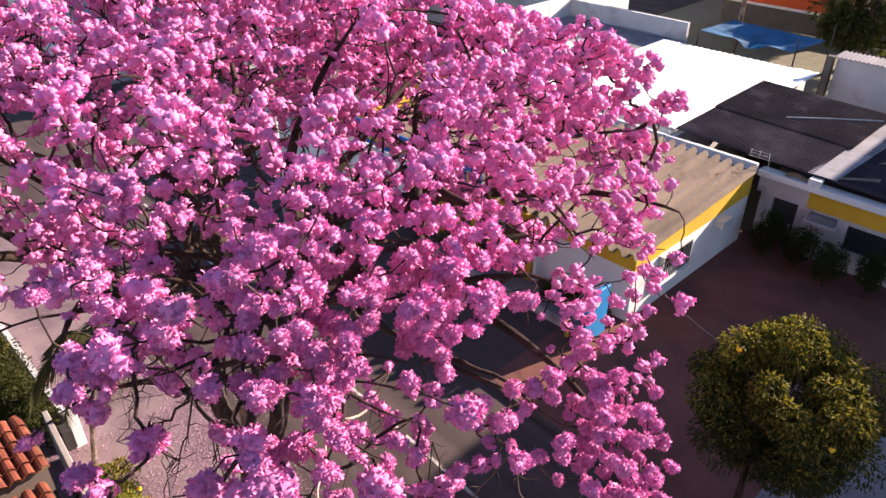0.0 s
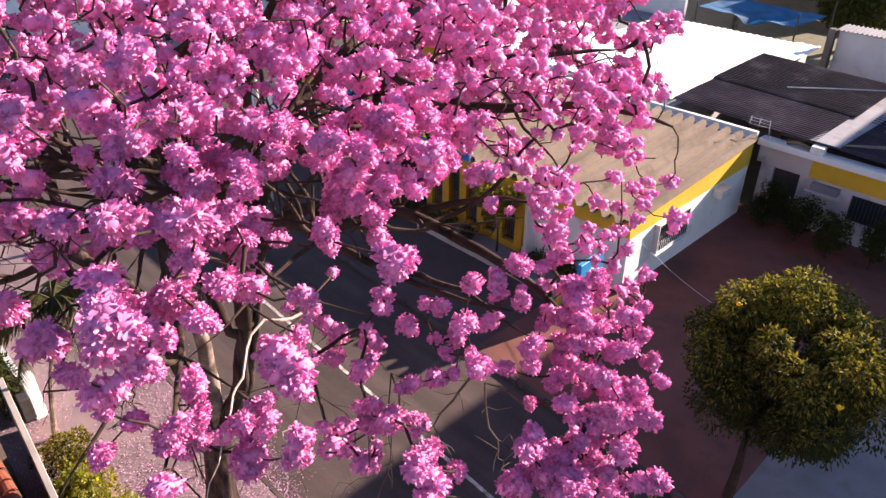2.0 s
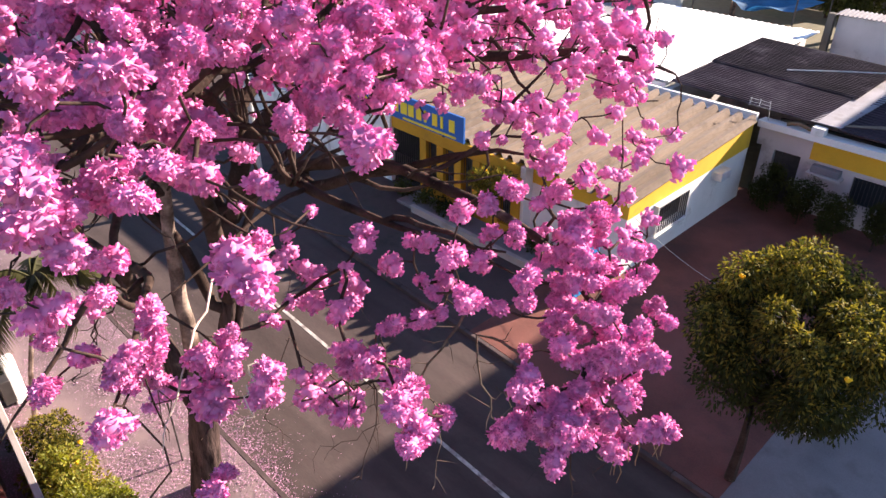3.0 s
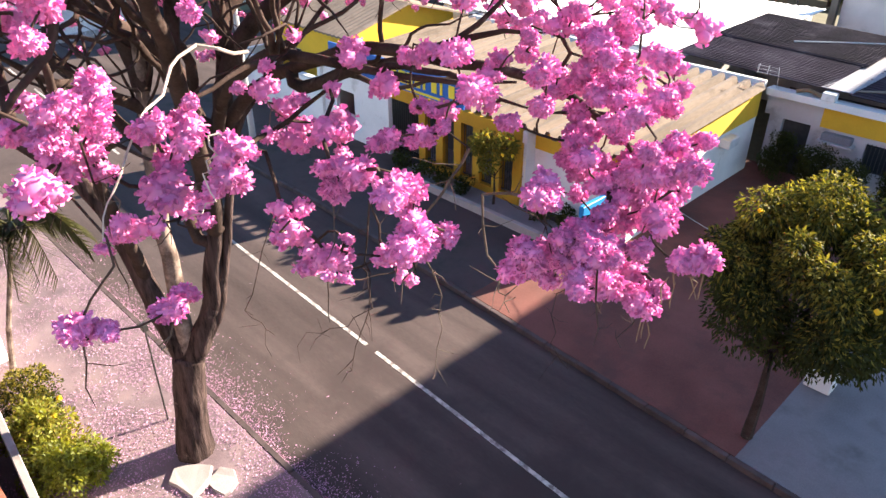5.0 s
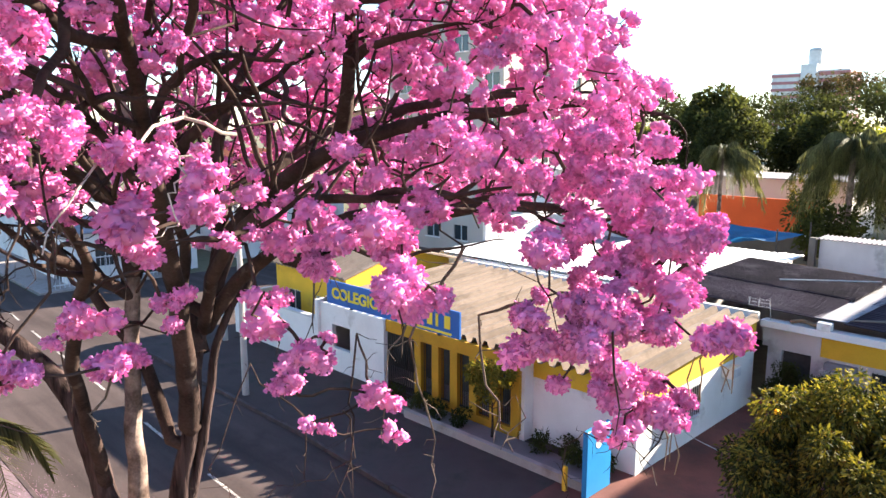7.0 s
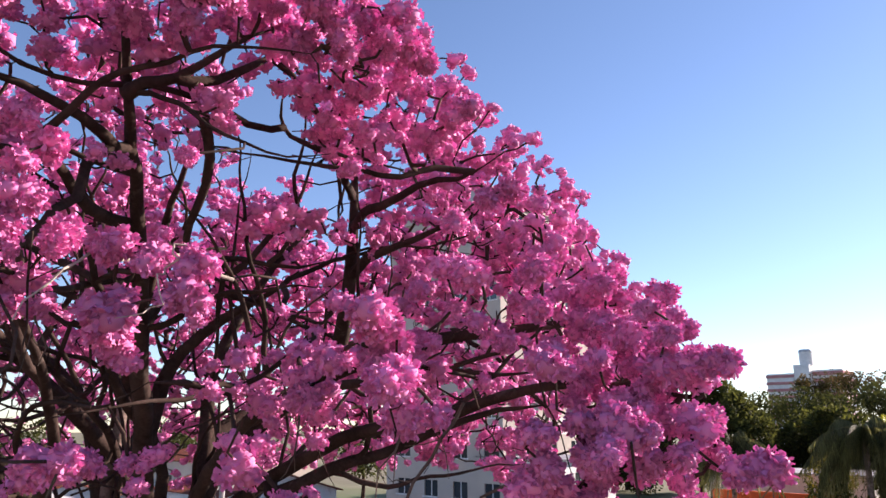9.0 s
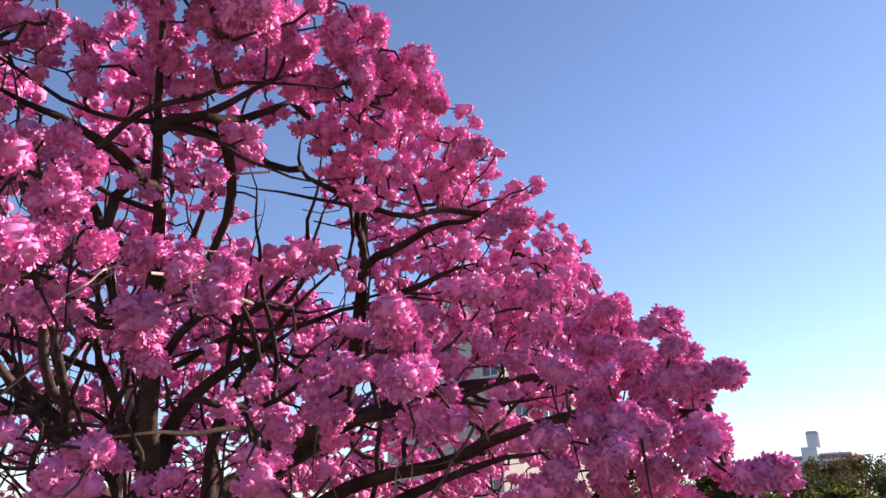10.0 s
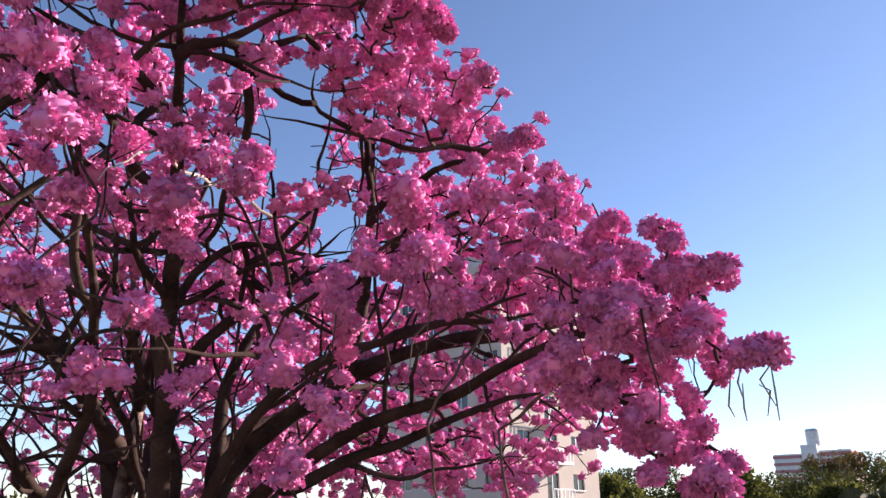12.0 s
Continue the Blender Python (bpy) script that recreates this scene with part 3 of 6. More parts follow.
def grow(limbs, tips):
    """Nodes of the tree: the limbs as smooth lines, and a twig from each tip to the nearest wood."""
    cap = 90000
    pos, parent, own = np.zeros((cap, 3)), np.full(cap, -1, int), np.zeros(cap, int)
    n = 0
    chains = []
    for index, (name, radius, pts) in enumerate(limbs):
        pts = [Vector(p) for p in pts]
        line = []
        for i in range(len(pts) - 1):
            p0, p1, p2, p3 = pts[max(i - 1, 0)], pts[i], pts[i + 1], pts[min(i + 2, len(pts) - 1)]
            steps = max(2, int((p2 - p1).length / 0.28))
            for k in range(steps):
                t = k / steps
                line.append(0.5 * ((2 * p1) + (p2 - p0) * t + (2 * p0 - 5 * p1 + 4 * p2 - p3) * t * t + (3 * p1 - p0 - 3 * p2 + p3) * t ** 3))
        line.append(pts[-1])
        start = -1
        if n:
            start = int(np.argmin(((pos[:n] - np.array(line[0])) ** 2).sum(1)))
            line = line[1:]
        chain = [start] if start >= 0 else []
        for i, p in enumerate(line):
            wob = Vector(noise.noise_vector(Vector(p) * 0.9 + Vector((index * 7.3, 0, 0)))) * min(0.06, 0.02 + 0.012 * i) * (index > 0) + Vector(noise.noise_vector(Vector(p) * 3.4 + Vector((index * 3.1, 5, 0)))) * 0.03 * (index > 0)
            pos[n] = p + wob
            parent[n] = chain[-1] if chain else -1
            own[n] = index
            chain.append(n)
            n += 1
        chains.append(chain)
    tree_n = n
    gap = np.array([np.min(((pos[:n] - t) ** 2).sum(1)) for t in tips])
    for t in tips[np.argsort(gap)]:
        d = pos[:n] - t
        cost = np.sqrt((d ** 2).sum(1)) + 0.35 * np.maximum(0, d[:, 2])
        at = int(np.argmin(cost))
        a = pos[at]
        length = float(np.linalg.norm(t - a))
        if length < 0.1:
            continue
        steps = max(2, int(length / 0.16))
        back = pos[parent[at]] if parent[at] >= 0 else a - (0, 0, 1)
        flow = (a - back) / (np.linalg.norm(a - back) + 1e-6)
        mid = a + flow * length * 0.3 + (t - a) * 0.25 + rng.normal(0, 0.05 * length, 3) + (0, 0, -0.06 * length)
        last = at
        for k in range(1, steps + 1):
            s = k / steps
            p = (1 - s) ** 2 * a + 2 * s * (1 - s) * mid + s * s * t
            if k < steps:
                p = p + rng.normal(0, 0.024, 3)
            pos[n], parent[n], own[n] = p, last, -1
            last = n
            n += 1
    # pipe model: a limb is as thick as all that it carries
    load = np.zeros(n)
    kids = np.zeros(n, int)
    np.add.at(kids, parent[1:n][parent[1:n] >= 0], 1)
    load[kids == 0] = 0.0078 ** 2.6
    for i in range(n - 1, 0, -1):
        if parent[i] >= 0:
            load[parent[i]] += max(load[i], 0.0078 ** 2.6)
    radius = load ** (1 / 2.6)
    return pos[:n], parent[:n], radius, chains, tree_n


def bark_tube(points, radii, sides, seed):
    """Arrays of one rough tube."""
    pts = np.asarray(points)
    along = np.gradient(pts, axis=0)
    along /= np.linalg.norm(along, axis=1, keepdims=True) + 1e-9
    ref = np.array([0.31, 0.87, 0.2]) if abs(along[0][1]) < 0.8 else np.array([0.9, 0.1, 0.2])
    side = np.cross(along, ref)
    side /= np.linalg.norm(side, axis=1, keepdims=True) + 1e-9
    up = np.cross(along, side)
    ang = np.arange(sides) * 2 * math.pi / sides
    r = np.asarray(radii)[:, None] * np.ones(sides)
    if sides > 20:
        # fissured bark: ridges that run along the wood and wander
        for i, p in enumerate(pts):
            r[i] *= [1 + 0.10 * noise.noise((math.cos(a) * 3.2 + seed, math.sin(a) * 3.2, p[2] * 1.3)) + 0.055 * noise.noise((math.cos(a) * 9 + seed, math.sin(a) * 9, p[2] * 2.2)) + 0.03 * noise.noise((math.cos(a) * 5, seed, p[2] * 9)) for a in ang]
    elif sides > 6:
        wob = np.random.default_rng(seed)
        r = r * (1 + 0.07 * np.sin(2 * ang + wob.uniform(0, 6)) + wob.normal(0, 0.035, r.shape))
    v = pts[:, None] + r[..., None] * (side[:, None] * np.cos(ang)[None, :, None] + up[:, None] * np.sin(ang)[None, :, None])
    k, m = np.arange(sides), len(pts)
    rows = np.arange(m - 1)[:, None] * sides
    quads = np.stack([rows + k, rows + (k + 1) % sides, rows + sides + (k + 1) % sides, rows + sides + k], -1).reshape(-1, 4)
    return v.reshape(-1, 3), quads


def join(pieces):
    """One pair of arrays out of several (verts, faces)."""
    shift, vs, fs = 0, [], []
    for v, f in pieces:
        vs.append(v)
        fs.append(f + shift)
        shift += len(v)
    return np.concatenate(vs), np.concatenate(fs)


def flower_head(seed, petals, cuts):
    """A loose pompom of drooping trumpet flowers: a few lumpy tufts under ruffled lobes that hang and stand off."""
    g = np.random.default_rng(seed)
    tufts = [(np.zeros(3), 0.078)] + [(w * np.array((0.075, 0.075, 0.055)) + (0, 0, -0.012), g.uniform(0.045, 0.068)) for w in unit(g, g.integers(3, 6))]
    vs, fs, n = [], [], 0
    whole = sum(r * r for _, r in tufts)
    for middle, radius in tufts:
        ball = bmesh.new()
        bmesh.ops.create_icosphere(ball, subdivisions=cuts, radius=1.0)
        vs += [middle + np.array(v.co) * radius * g.uniform(0.82, 1.1) for v in ball.verts]
        fs += [tuple(v.index + n for v in f.verts) for f in ball.faces]
        n += len(ball.verts)
        ball.free()
        for w in unit(g, max(4, round(petals * radius * radius / whole))):
            root = middle + w * radius * 0.85
            if any(np.linalg.norm(root - c) < r * 0.8 for c, r in tufts if c is not middle):
                continue
            out = w + np.array([0, 0, -0.75]) * g.uniform(0.2, 1.5) + g.normal(0, 0.25, 3)
            out /= np.linalg.norm(out)
            s = np.cross(out, g.normal(size=3))
            s /= np.linalg.norm(s)
            size = g.uniform(0.6, 1.2) * 0.0145 * (400 / petals) ** 0.36
            long = g.uniform(0.018, 0.048) * (1 if petals > 300 else 0.8)
            # a lobe: narrow at the throat, a crimped edge outside
            u = np.cross(out, s)
            vs += [root - s * size * 0.35, root + s * size * 0.35]
            vs += [root + out * long * q + s * size * e + u * g.normal(0, 0.009) for q, e in ((0.8, -0.95), (1.1, -0.3), (1.0, 0.35), (0.75, 0.95))]
            fs += [(n, n + 3, n + 2), (n, n + 4, n + 3), (n, n + 1, n + 4), (n + 1, n + 5, n + 4)]
            n += 6
    return np.array(vs), np.array(fs)


def trumpet_tree():
    tree = thing("trumpet_tree", "large trumpet tree in full pink blossom on the pavement", "tree", at=tuple(BASE))
    off = Matrix.Translation(-Vector(BASE))
    pos, parent, radius, chains, tree_n = grow(BOUGHS, np.concatenate([HEADS, BARE]))
    for index, ((name, thick, _), chain) in enumerate(zip(BOUGHS, chains)):
        r = np.interp(np.linspace(0, 1, len(chain)), [0, 0.25, 0.6, 0.85, 1], [1.1 if name == 'stem' else 1, 0.82, 0.54, 0.27, 0.09]) * thick
        if name == "trunk":
            r = np.interp(np.linspace(0, 1, len(chain)), [0, 0.12, 0.3, 0.74, 0.86, 0.95, 1], [1.3, 1.06, 0.95, 0.93, 0.9, 0.72, 0.3]) * thick
        pts = pos[chain]
        if index < 5:
            fine_t, own_t = np.linspace(0, len(pts) - 1, len(pts) * 4), np.arange(len(pts))
            pts = np.stack([np.interp(fine_t, own_t, pts[:, k]) for k in range(3)], 1)
            v, q = bark_tube(pts, np.interp(fine_t, own_t, r), 36 if index == 0 else 24, index)
        else:
            v, q = bark_tube(pts, r, 14 if thick > 0.14 else 10, index)
        label = "rough dark brown trunk" if name == "trunk" else ""
        child(name, fast_mesh(name, v, q, PALE_BARK if index == 2 else TRUNK_BARK if index < 5 else BARK, True), tree, label, matrix=off)
        radius[chain[1:]] = np.minimum(r[1:], np.maximum(radius[chain[1:]], 0.02))
    # twigs: each runs from its start to its tip
    nkids = {}
    for i in range(tree_n, len(pos)):
        nkids.setdefault(parent[i], []).append(i)
    pieces3, seen = [], np.zeros(len(pos), bool)
    for i in range(tree_n, len(pos)):
        if seen[i]:
            continue
        chain = [parent[i], i]
        seen[i] = True
        while True:
            nxt = [k for k in nkids.get(chain[-1], ()) if not seen[k]]
            if not nxt:
                break
            k = max(nxt, key=lambda c: radius[c])
            seen[k] = True
            chain.append(k)
        r = radius[chain].copy()
        r[0] = min(r[0], r[1] * 1.2)
        r = np.minimum(r, 0.06)
        sides = 3 if r[1] < 0.007 else 5 if r[1] < 0.025 else 8
        pieces3.append(bark_tube(pos[chain], r, sides, i))
    v, q = join(pieces3)
    child("twigwork", fast_mesh("twigwork", v, q, BARK, True), tree, "dark bare branches and twigs", "stuff", off)
    # flower heads
    to_street = (HEADS[:, 0] - BASE[0]) * 0.944 - (HEADS[:, 1] - BASE[1]) * 0.33
    order = np.argsort(-to_street)
    fine = [flower_head(100 + k, 400, 2) for k in range(8)]
    middling = [flower_head(300 + k, 130, 1) for k in range(6)]
    coarse = [flower_head(200 + k, 40, 1) for k in range(6)]
    meshes = [fast_mesh("flower_head", v, f, PETAL) for v, f in fine]
    near_pieces, far_pieces = [], []
    for rank, i in enumerate(order):
        p = HEADS[i]
        size = float(np.clip(rng.normal(0.84, 0.19), 0.45, 1.25))
        if p[1] > -2.5:
            size *= 1.2
        if i < len(SPRAYS):
            size = float(rng.uniform(0.85, 1.08))
        m = Matrix.Translation(p) @ Euler((rng.normal(0, 0.25), rng.normal(0, 0.25), rng.uniform(0, 6.28))).to_matrix().to_4x4() @ Matrix.Diagonal((size, size, size * 0.95, 1))
        if rank < 300:
            child("flower_head", meshes[rank % 8], tree, matrix=off @ m)
            continue
        a = np.array(m)
        away = math.hypot(p[0] - 11.4, p[1] + 9.5)
        near = away < 5.9
        source = middling[rank % 6] if near else coarse[rank % 6]
        (near_pieces if near else far_pieces).append((source[0] @ a[:3, :3].T + a[:3, 3], source[1]))
    for pieces in filter(None, (near_pieces, far_pieces)):
        v, f = join(pieces)
        child("blossom", fast_mesh("blossom", v, f, PETAL), tree, "dense pink trumpet flowers", "stuff", off)
    # bare wood that hangs free
    hanging = [
        (DEAD_WOOD, 0.022, [(7.0, -7.5, 10.15), (7.31, -7.78, 10.05), (7.48, -7.94, 10.01), (7.65, -8.1, 9.95), (7.76, -8.27, 9.79), (7.8, -8.38, 9.72), (7.9, -8.47, 9.55)]),
        (DEAD_WOOD, 0.012, [(8.03, -7.89, 9.93), (8.05, -7.9, 9.85), (8.07, -7.93, 9.77), (8.1, -7.94, 9.68), (8.1, -8.0, 9.61), (8.06, -8.11, 9.58)]),
        (BARK, 0.020, [(6.6, -5.7, 8.3), (6.68, -5.83, 7.88), (6.77, -5.92, 7.65), (6.91, -6.02, 7.38), (6.96, -6.23, 7.12), (7.05, -6.38, 6.92)]),
        (BARK, 0.012, [(6.91, -6.02, 7.38), (6.84, -6.24, 7.26), (6.71, -6.47, 7.23), (6.63, -6.57, 7.25)]),
        (TWIG, 0.022, [(7.8, -6.07, 8.78), (7.69, -5.99, 8.37), (7.54, -5.8, 7.97), (7.44, -5.59, 7.55), (7.49, -5.62, 7.28), (7.61, -5.81, 6.98)]),
        (TWIG, 0.026, [(7.68, -5.32, 8.6), (7.78, -5.31, 8.1), (7.93, -5.33, 7.89), (8.01, -5.37, 7.76), (8.12, -5.38, 7.64)]),
        (BARK, 0.012, [(8.0, -4.55, 7.4), (8.05, -4.61, 7.0), (8.18, -4.67, 6.82), (8.33, -4.67, 6.7)]),
        (BARK, 0.024, [(7.09, -8.69, 11.41), (6.97, -8.8, 11.27), (6.87, -8.9, 11.12), (6.88, -9.01, 11.08), (6.95, -8.99, 11.01), (7.01, -8.98, 10.88), (7.07, -9.0, 10.82), (7.07, -9.04, 10.73)]),
        (BARK, 0.016, [(6.88, -9.01, 11.08), (6.83, -9.12, 11.1), (6.83, -9.26, 11.15)]),
        (BARK, 0.016, [(6.88, -9.01, 11.08), (6.89, -9.11, 11.04), (6.87, -9.2, 10.97), (6.88, -9.26, 10.95)]),
        (BARK, 0.018, [(6.58, -8.73, 11.36), (6.63, -8.86, 11.41), (6.63, -8.95, 11.38), (6.66, -9.04, 11.32), (6.71, -9.12, 11.24), (6.77, -9.13, 11.16)]),
        (BARK, 0.014, [(6.63, -8.95, 11.38), (6.63, -9.05, 11.36), (6.62, -9.13, 11.34), (6.58, -9.28, 11.35)]),
        (BARK, 0.024, [(6.38, -8.41, 10.77), (6.37, -8.5, 10.59), (6.44, -8.62, 10.47), (6.51, -8.74, 10.37), (6.56, -8.84, 10.29), (6.59, -8.91, 10.24)]),
        (BARK, 0.022, [(5.44, -7.94, 9.49), (5.43, -8.02, 9.18), (5.49, -8.1, 8.96), (5.55, -8.2, 8.87), (5.63, -8.29, 8.77), (5.66, -8.42, 8.71)]),
        (BARK, 0.016, [(5.49, -8.1, 8.96), (5.62, -8.15, 8.83), (5.72, -8.17, 8.72), (5.82, -8.22, 8.63)]),
        (BARK, 0.014, [(5.64, -6.22, 7.9), (5.66, -6.5, 7.36), (5.69, -6.72, 7.13), (5.83, -6.62, 7.01), (5.98, -6.55, 6.85)]),
    ]
    for mat, thick, pts in hanging:
        start = pos[int(np.argmin(((pos - np.array(pts[0])) ** 2).sum(1)))]
        pts = [tuple(start), tuple((start + np.array(pts[0])) / 2 + (0.02, 0.03, 0.04))] + pts
        thick = thick * 0.62
        pts = [Vector(p) + Vector(rng.normal(0, 0.022, 3)) for a_, b_ in zip(pts, pts[1:]) for p in (a_, (np.array(a_) + np.array(b_)) / 2)] + [Vector(pts[-1])]
        bm = bmesh.new()
        tube(bm, pts, [thick * (1 - 0.75 * k / (len(pts) - 1)) for k in range(len(pts))], 7)
        for k in range(1, len(pts)):
            p = Vector(pts[k])
            for _ in range(0 if mat == DEAD_WOOD else k % 3):
                way = Vector(rng.normal(0, 1, 3)) * 0.09 + Vector((0, 0, -0.03))
                knee = p + way * 0.7 + Vector(rng.normal(0, 0.02, 3))
                tube(bm, [p, knee, knee + way * 0.5 + Vector(rng.normal(0, 0.05, 3))], [thick * 0.35, thick * 0.28, thick * 0.14], 4)
        ob = part("bare_branch", bm, mat, tree, "leafless hanging branch")
        ob.matrix_basis = off
    # thin dry twigs that hang below the lowest clusters
    for k, p in enumerate(SPRAYS):
        if p[0] > 9.5 or k % 4 == 3:
            continue
        p = Vector(p) + Vector((rng.normal(0, 0.05), rng.normal(0, 0.05), -0.05))
        drop, sway = rng.uniform(0.22, 0.6), Vector((rng.normal(0, 0.1), rng.normal(0, 0.1), 0))
        line = [p, p + sway * 0.3 + Vector((0, 0, -drop * 0.4)), p + sway + Vector((0, 0, -drop * 0.75)), p + sway * 0.7 + Vector((0, 0, -drop))]
        bm = tube(bmesh.new(), line, [0.0075, 0.006, 0.0045, 0.002], 5)
        for q in line[1:3]:
            way = Vector(rng.normal(0, 0.06, 3)) + Vector((0, 0, -0.05))
            tube(bm, [q, q + way, q + way * 1.6 + Vector((0, 0, 0.03))], [0.004, 0.003, 0.0015], 4)
        part("dry_twig", bm, TWIG if k % 2 else BARK, tree, "thin dry hanging twig").matrix_basis = off
    for k in range(9):
        p = Vector([(9.73, -5.38, 8.84), (9.64, -5.5, 8.78), (9.3, -5.23, 8.15)][k % 3]) + Vector(rng.normal(0, 0.06, 3))
        bend = Vector(rng.normal(0, 0.05, 3))
        drop = rng.uniform(0.16, 0.34)
        bm = tube(bmesh.new(), [p, p + Vector((0, 0, -drop * 0.5)) + bend, p + Vector((0, 0, -drop)) + bend * 0.4], [0.003, 0.006, 0.003], 5)
        part("seed_pod", bm, POD, tree, "long thin brown seed pod").matrix_basis = off
    return tree


trumpet_tree()


# ---- ground, road, pavements ----
def sheet(name, x0, x1, y0, y1, z0, z1, mat, label, category):
    return solid(name, boxed(x0, x1, y0, y1, z0, z1), mat, label, category, kind="structure")


ground = bmesh.new()
bmesh.ops.create_grid(ground, x_segments=24, y_segments=24, size=2400)
for v in ground.verts:
    v.co.z = -0.06
solid("ground", ground, EARTH, "flat earth and grass that reaches the horizon", "ground", kind="structure")
ROAD_Y0, PAVE = -4.42, 0.13
# the far kerb runs a little askew to the houses
FAR_KERB = [(-220, 3.0), (-8, 3.0), (14, 1.79), (120, 1.79)]


def far_kerb(x):
    return float(np.interp(x, [p[0] for p in FAR_KERB], [p[1] for p in FAR_KERB]))


def paved(bm, x0, x1, near, far, z0, z1):
    """A flat prism between two edges, each a height of y or a function of x."""
    cuts = [x0] + [x for x, _ in FAR_KERB if x0 < x < x1] + [x1]
    edge = [[(x, e(x) if callable(e) else e) for x in cuts] for e in (near, far)]
    ring = edge[0] + edge[1][::-1]
    low, top = [bm.verts.new((x, y, z0)) for x, y in ring], [bm.verts.new((x, y, z1)) for x, y in ring]
    bm.faces.new(low[::-1])
    bm.faces.new(top)
    for k in range(len(ring)):
        bm.faces.new((low[k], low[(k + 1) % len(ring)], top[(k + 1) % len(ring)], top[k]))
    return bm


def behind_kerb(x):
    return far_kerb(x) + 0.15


solid("road", paved(bmesh.new(), -220, 120, ROAD_Y0, far_kerb, -0.3, 0.0), ASPHALT, "grey asphalt street with faded wear", "road", kind="structure")
sheet("road_crossing", -36, -21.5, 3.002, 120, -0.3, 0.0, ASPHALT, "grey asphalt side street", "road")
sheet("pavement_left", -220, 120, -9.2, ROAD_Y0 - 0.15, -0.3, PAVE, PINK_PAVING, "pavement strewn with pink petals", "pavement")
solid("pavement_right", paved(bmesh.new(), -21.5, 0.15, behind_kerb, 9.0, -0.3, PAVE), SHADE_DARK_PAVING, "grey pavement with the school's shade put into its colour", "pavement", kind="structure")
court = paved(bmesh.new(), 0.154, 8.1, behind_kerb, 9.0, -0.3, PAVE)
box(court, 1.2, 16, 9.004, 17.2, -0.3, PAVE)
solid("pavement_court", court, RED_PAVING, "red-brown paved forecourt in shade", "pavement", kind="structure")
solid("pavement_slab", paved(bmesh.new(), 8.104, 40, behind_kerb, 9.0, -0.3, PAVE), PALE_SLAB, "pale concrete driveway slab", "pavement", kind="structure")
sheet("pavement_far", -220, -36.004, 3.15, 12, -0.3, PAVE, CONCRETE, "grey concrete pavement", "pavement")

marking = thing("lane_marking", "worn white centre line on the asphalt", "road marking", kind="structure")


def stripe(name, x0, x1):
    """A length of the centre line, on its slightly skewed course."""
    ob = part(name, boxed(0, x1 - x0, -0.05, 0.05, 0.002, 0.006), ROAD_PAINT, marking)
    ob.matrix_basis = pose(x0, -0.72 - 0.043 * x0, 0, 0, 0, math.degrees(math.atan(-0.043)))


stripe("line", -7.5, -0.25)
stripe("line", 0.12, 12)
stripe("dash", -12.6, -10.7)
for k in range(1, 16):
    stripe("dash", -14.1 - k * 4.6, -12.2 - k * 4.6)


def kerb_run(name, y_at, x0, x1):
    run = thing(name, "row of grey kerb stones along the street", "kerb", kind="structure")
    stone = bmesh.new()
    box(stone, 0.006, 0.994, 0, 0.14, -0.25, PAVE + 0.012, bevel=0.015)
    me = bpy.data.meshes.new("kerb_stone")
    stone.to_mesh(me)
    stone.free()
    me.materials.append(KERB)
    for k in range(int(x1 - x0)):
        ob = child("kerb_stone", me, run)
        x = x0 + k
        ob.matrix_basis = pose(x, y_at(x) + random.uniform(-0.006, 0.006), random.uniform(-0.012, 0.006), 0, 0, math.degrees(math.atan2(y_at(x + 1) - y_at(x), 1)))
    return run


kerb_run("kerb_left", lambda x: ROAD_Y0 - 0.145, -60, 30)
kerb_run("kerb_right", lambda x: far_kerb(x) + 0.004, -21, 30)

# fallen petals, thick on the pavement under the tree and thin on the road's edge
g = np.random.default_rng(5)
n = 60000
px = g.normal(-1.5, 5.0, n)
py = np.where(g.uniform(size=n) < 0.86, g.uniform(-9.1, -4.57, n), -4.42 + np.abs(g.exponential(0.3, n)))
drift = np.array([noise.noise((x * 0.7, y * 0.7, 3.0)) + 0.5 * noise.noise((x * 2.3, y * 2.3, 1.0)) for x, y in zip(px, py)])
ok = (px > -16) & (px < 9) & (drift + g.normal(0, 0.22, n) > -0.12 - 0.5 * (np.abs(py + 4.8) < 0.4))
px, py = px[ok], py[ok]
pz = np.where(py < -4.42, PAVE + 0.018, 0.006) + g.uniform(0, 0.012, len(px))
a = g.uniform(0, 6.28, len(px))
s = g.uniform(0.007, 0.021, len(px))
c = np.stack([px, py, pz], 1)
u = np.stack([np.cos(a) * s, np.sin(a) * s, g.uniform(-0.3, 0.5, len(px)) * s], 1)
w = np.stack([-np.sin(a) * s * 0.7, np.cos(a) * s * 0.7, g.uniform(-0.3, 0.5, len(px)) * s], 1)
v = np.stack([c - u, c - w, c + u, c + w], 1).reshape(-1, 3)
v[:, 2] = np.maximum(v[:, 2], np.where(v[:, 1] < -4.41, PAVE + 0.004, 0.004))
tagged(new("fallen_petals", fast_mesh("fallen_petals", v, np.arange(len(v)).reshape(-1, 4), FALLEN)), "pink petals scattered over pavement and gutter", "petals", kind="stuff")

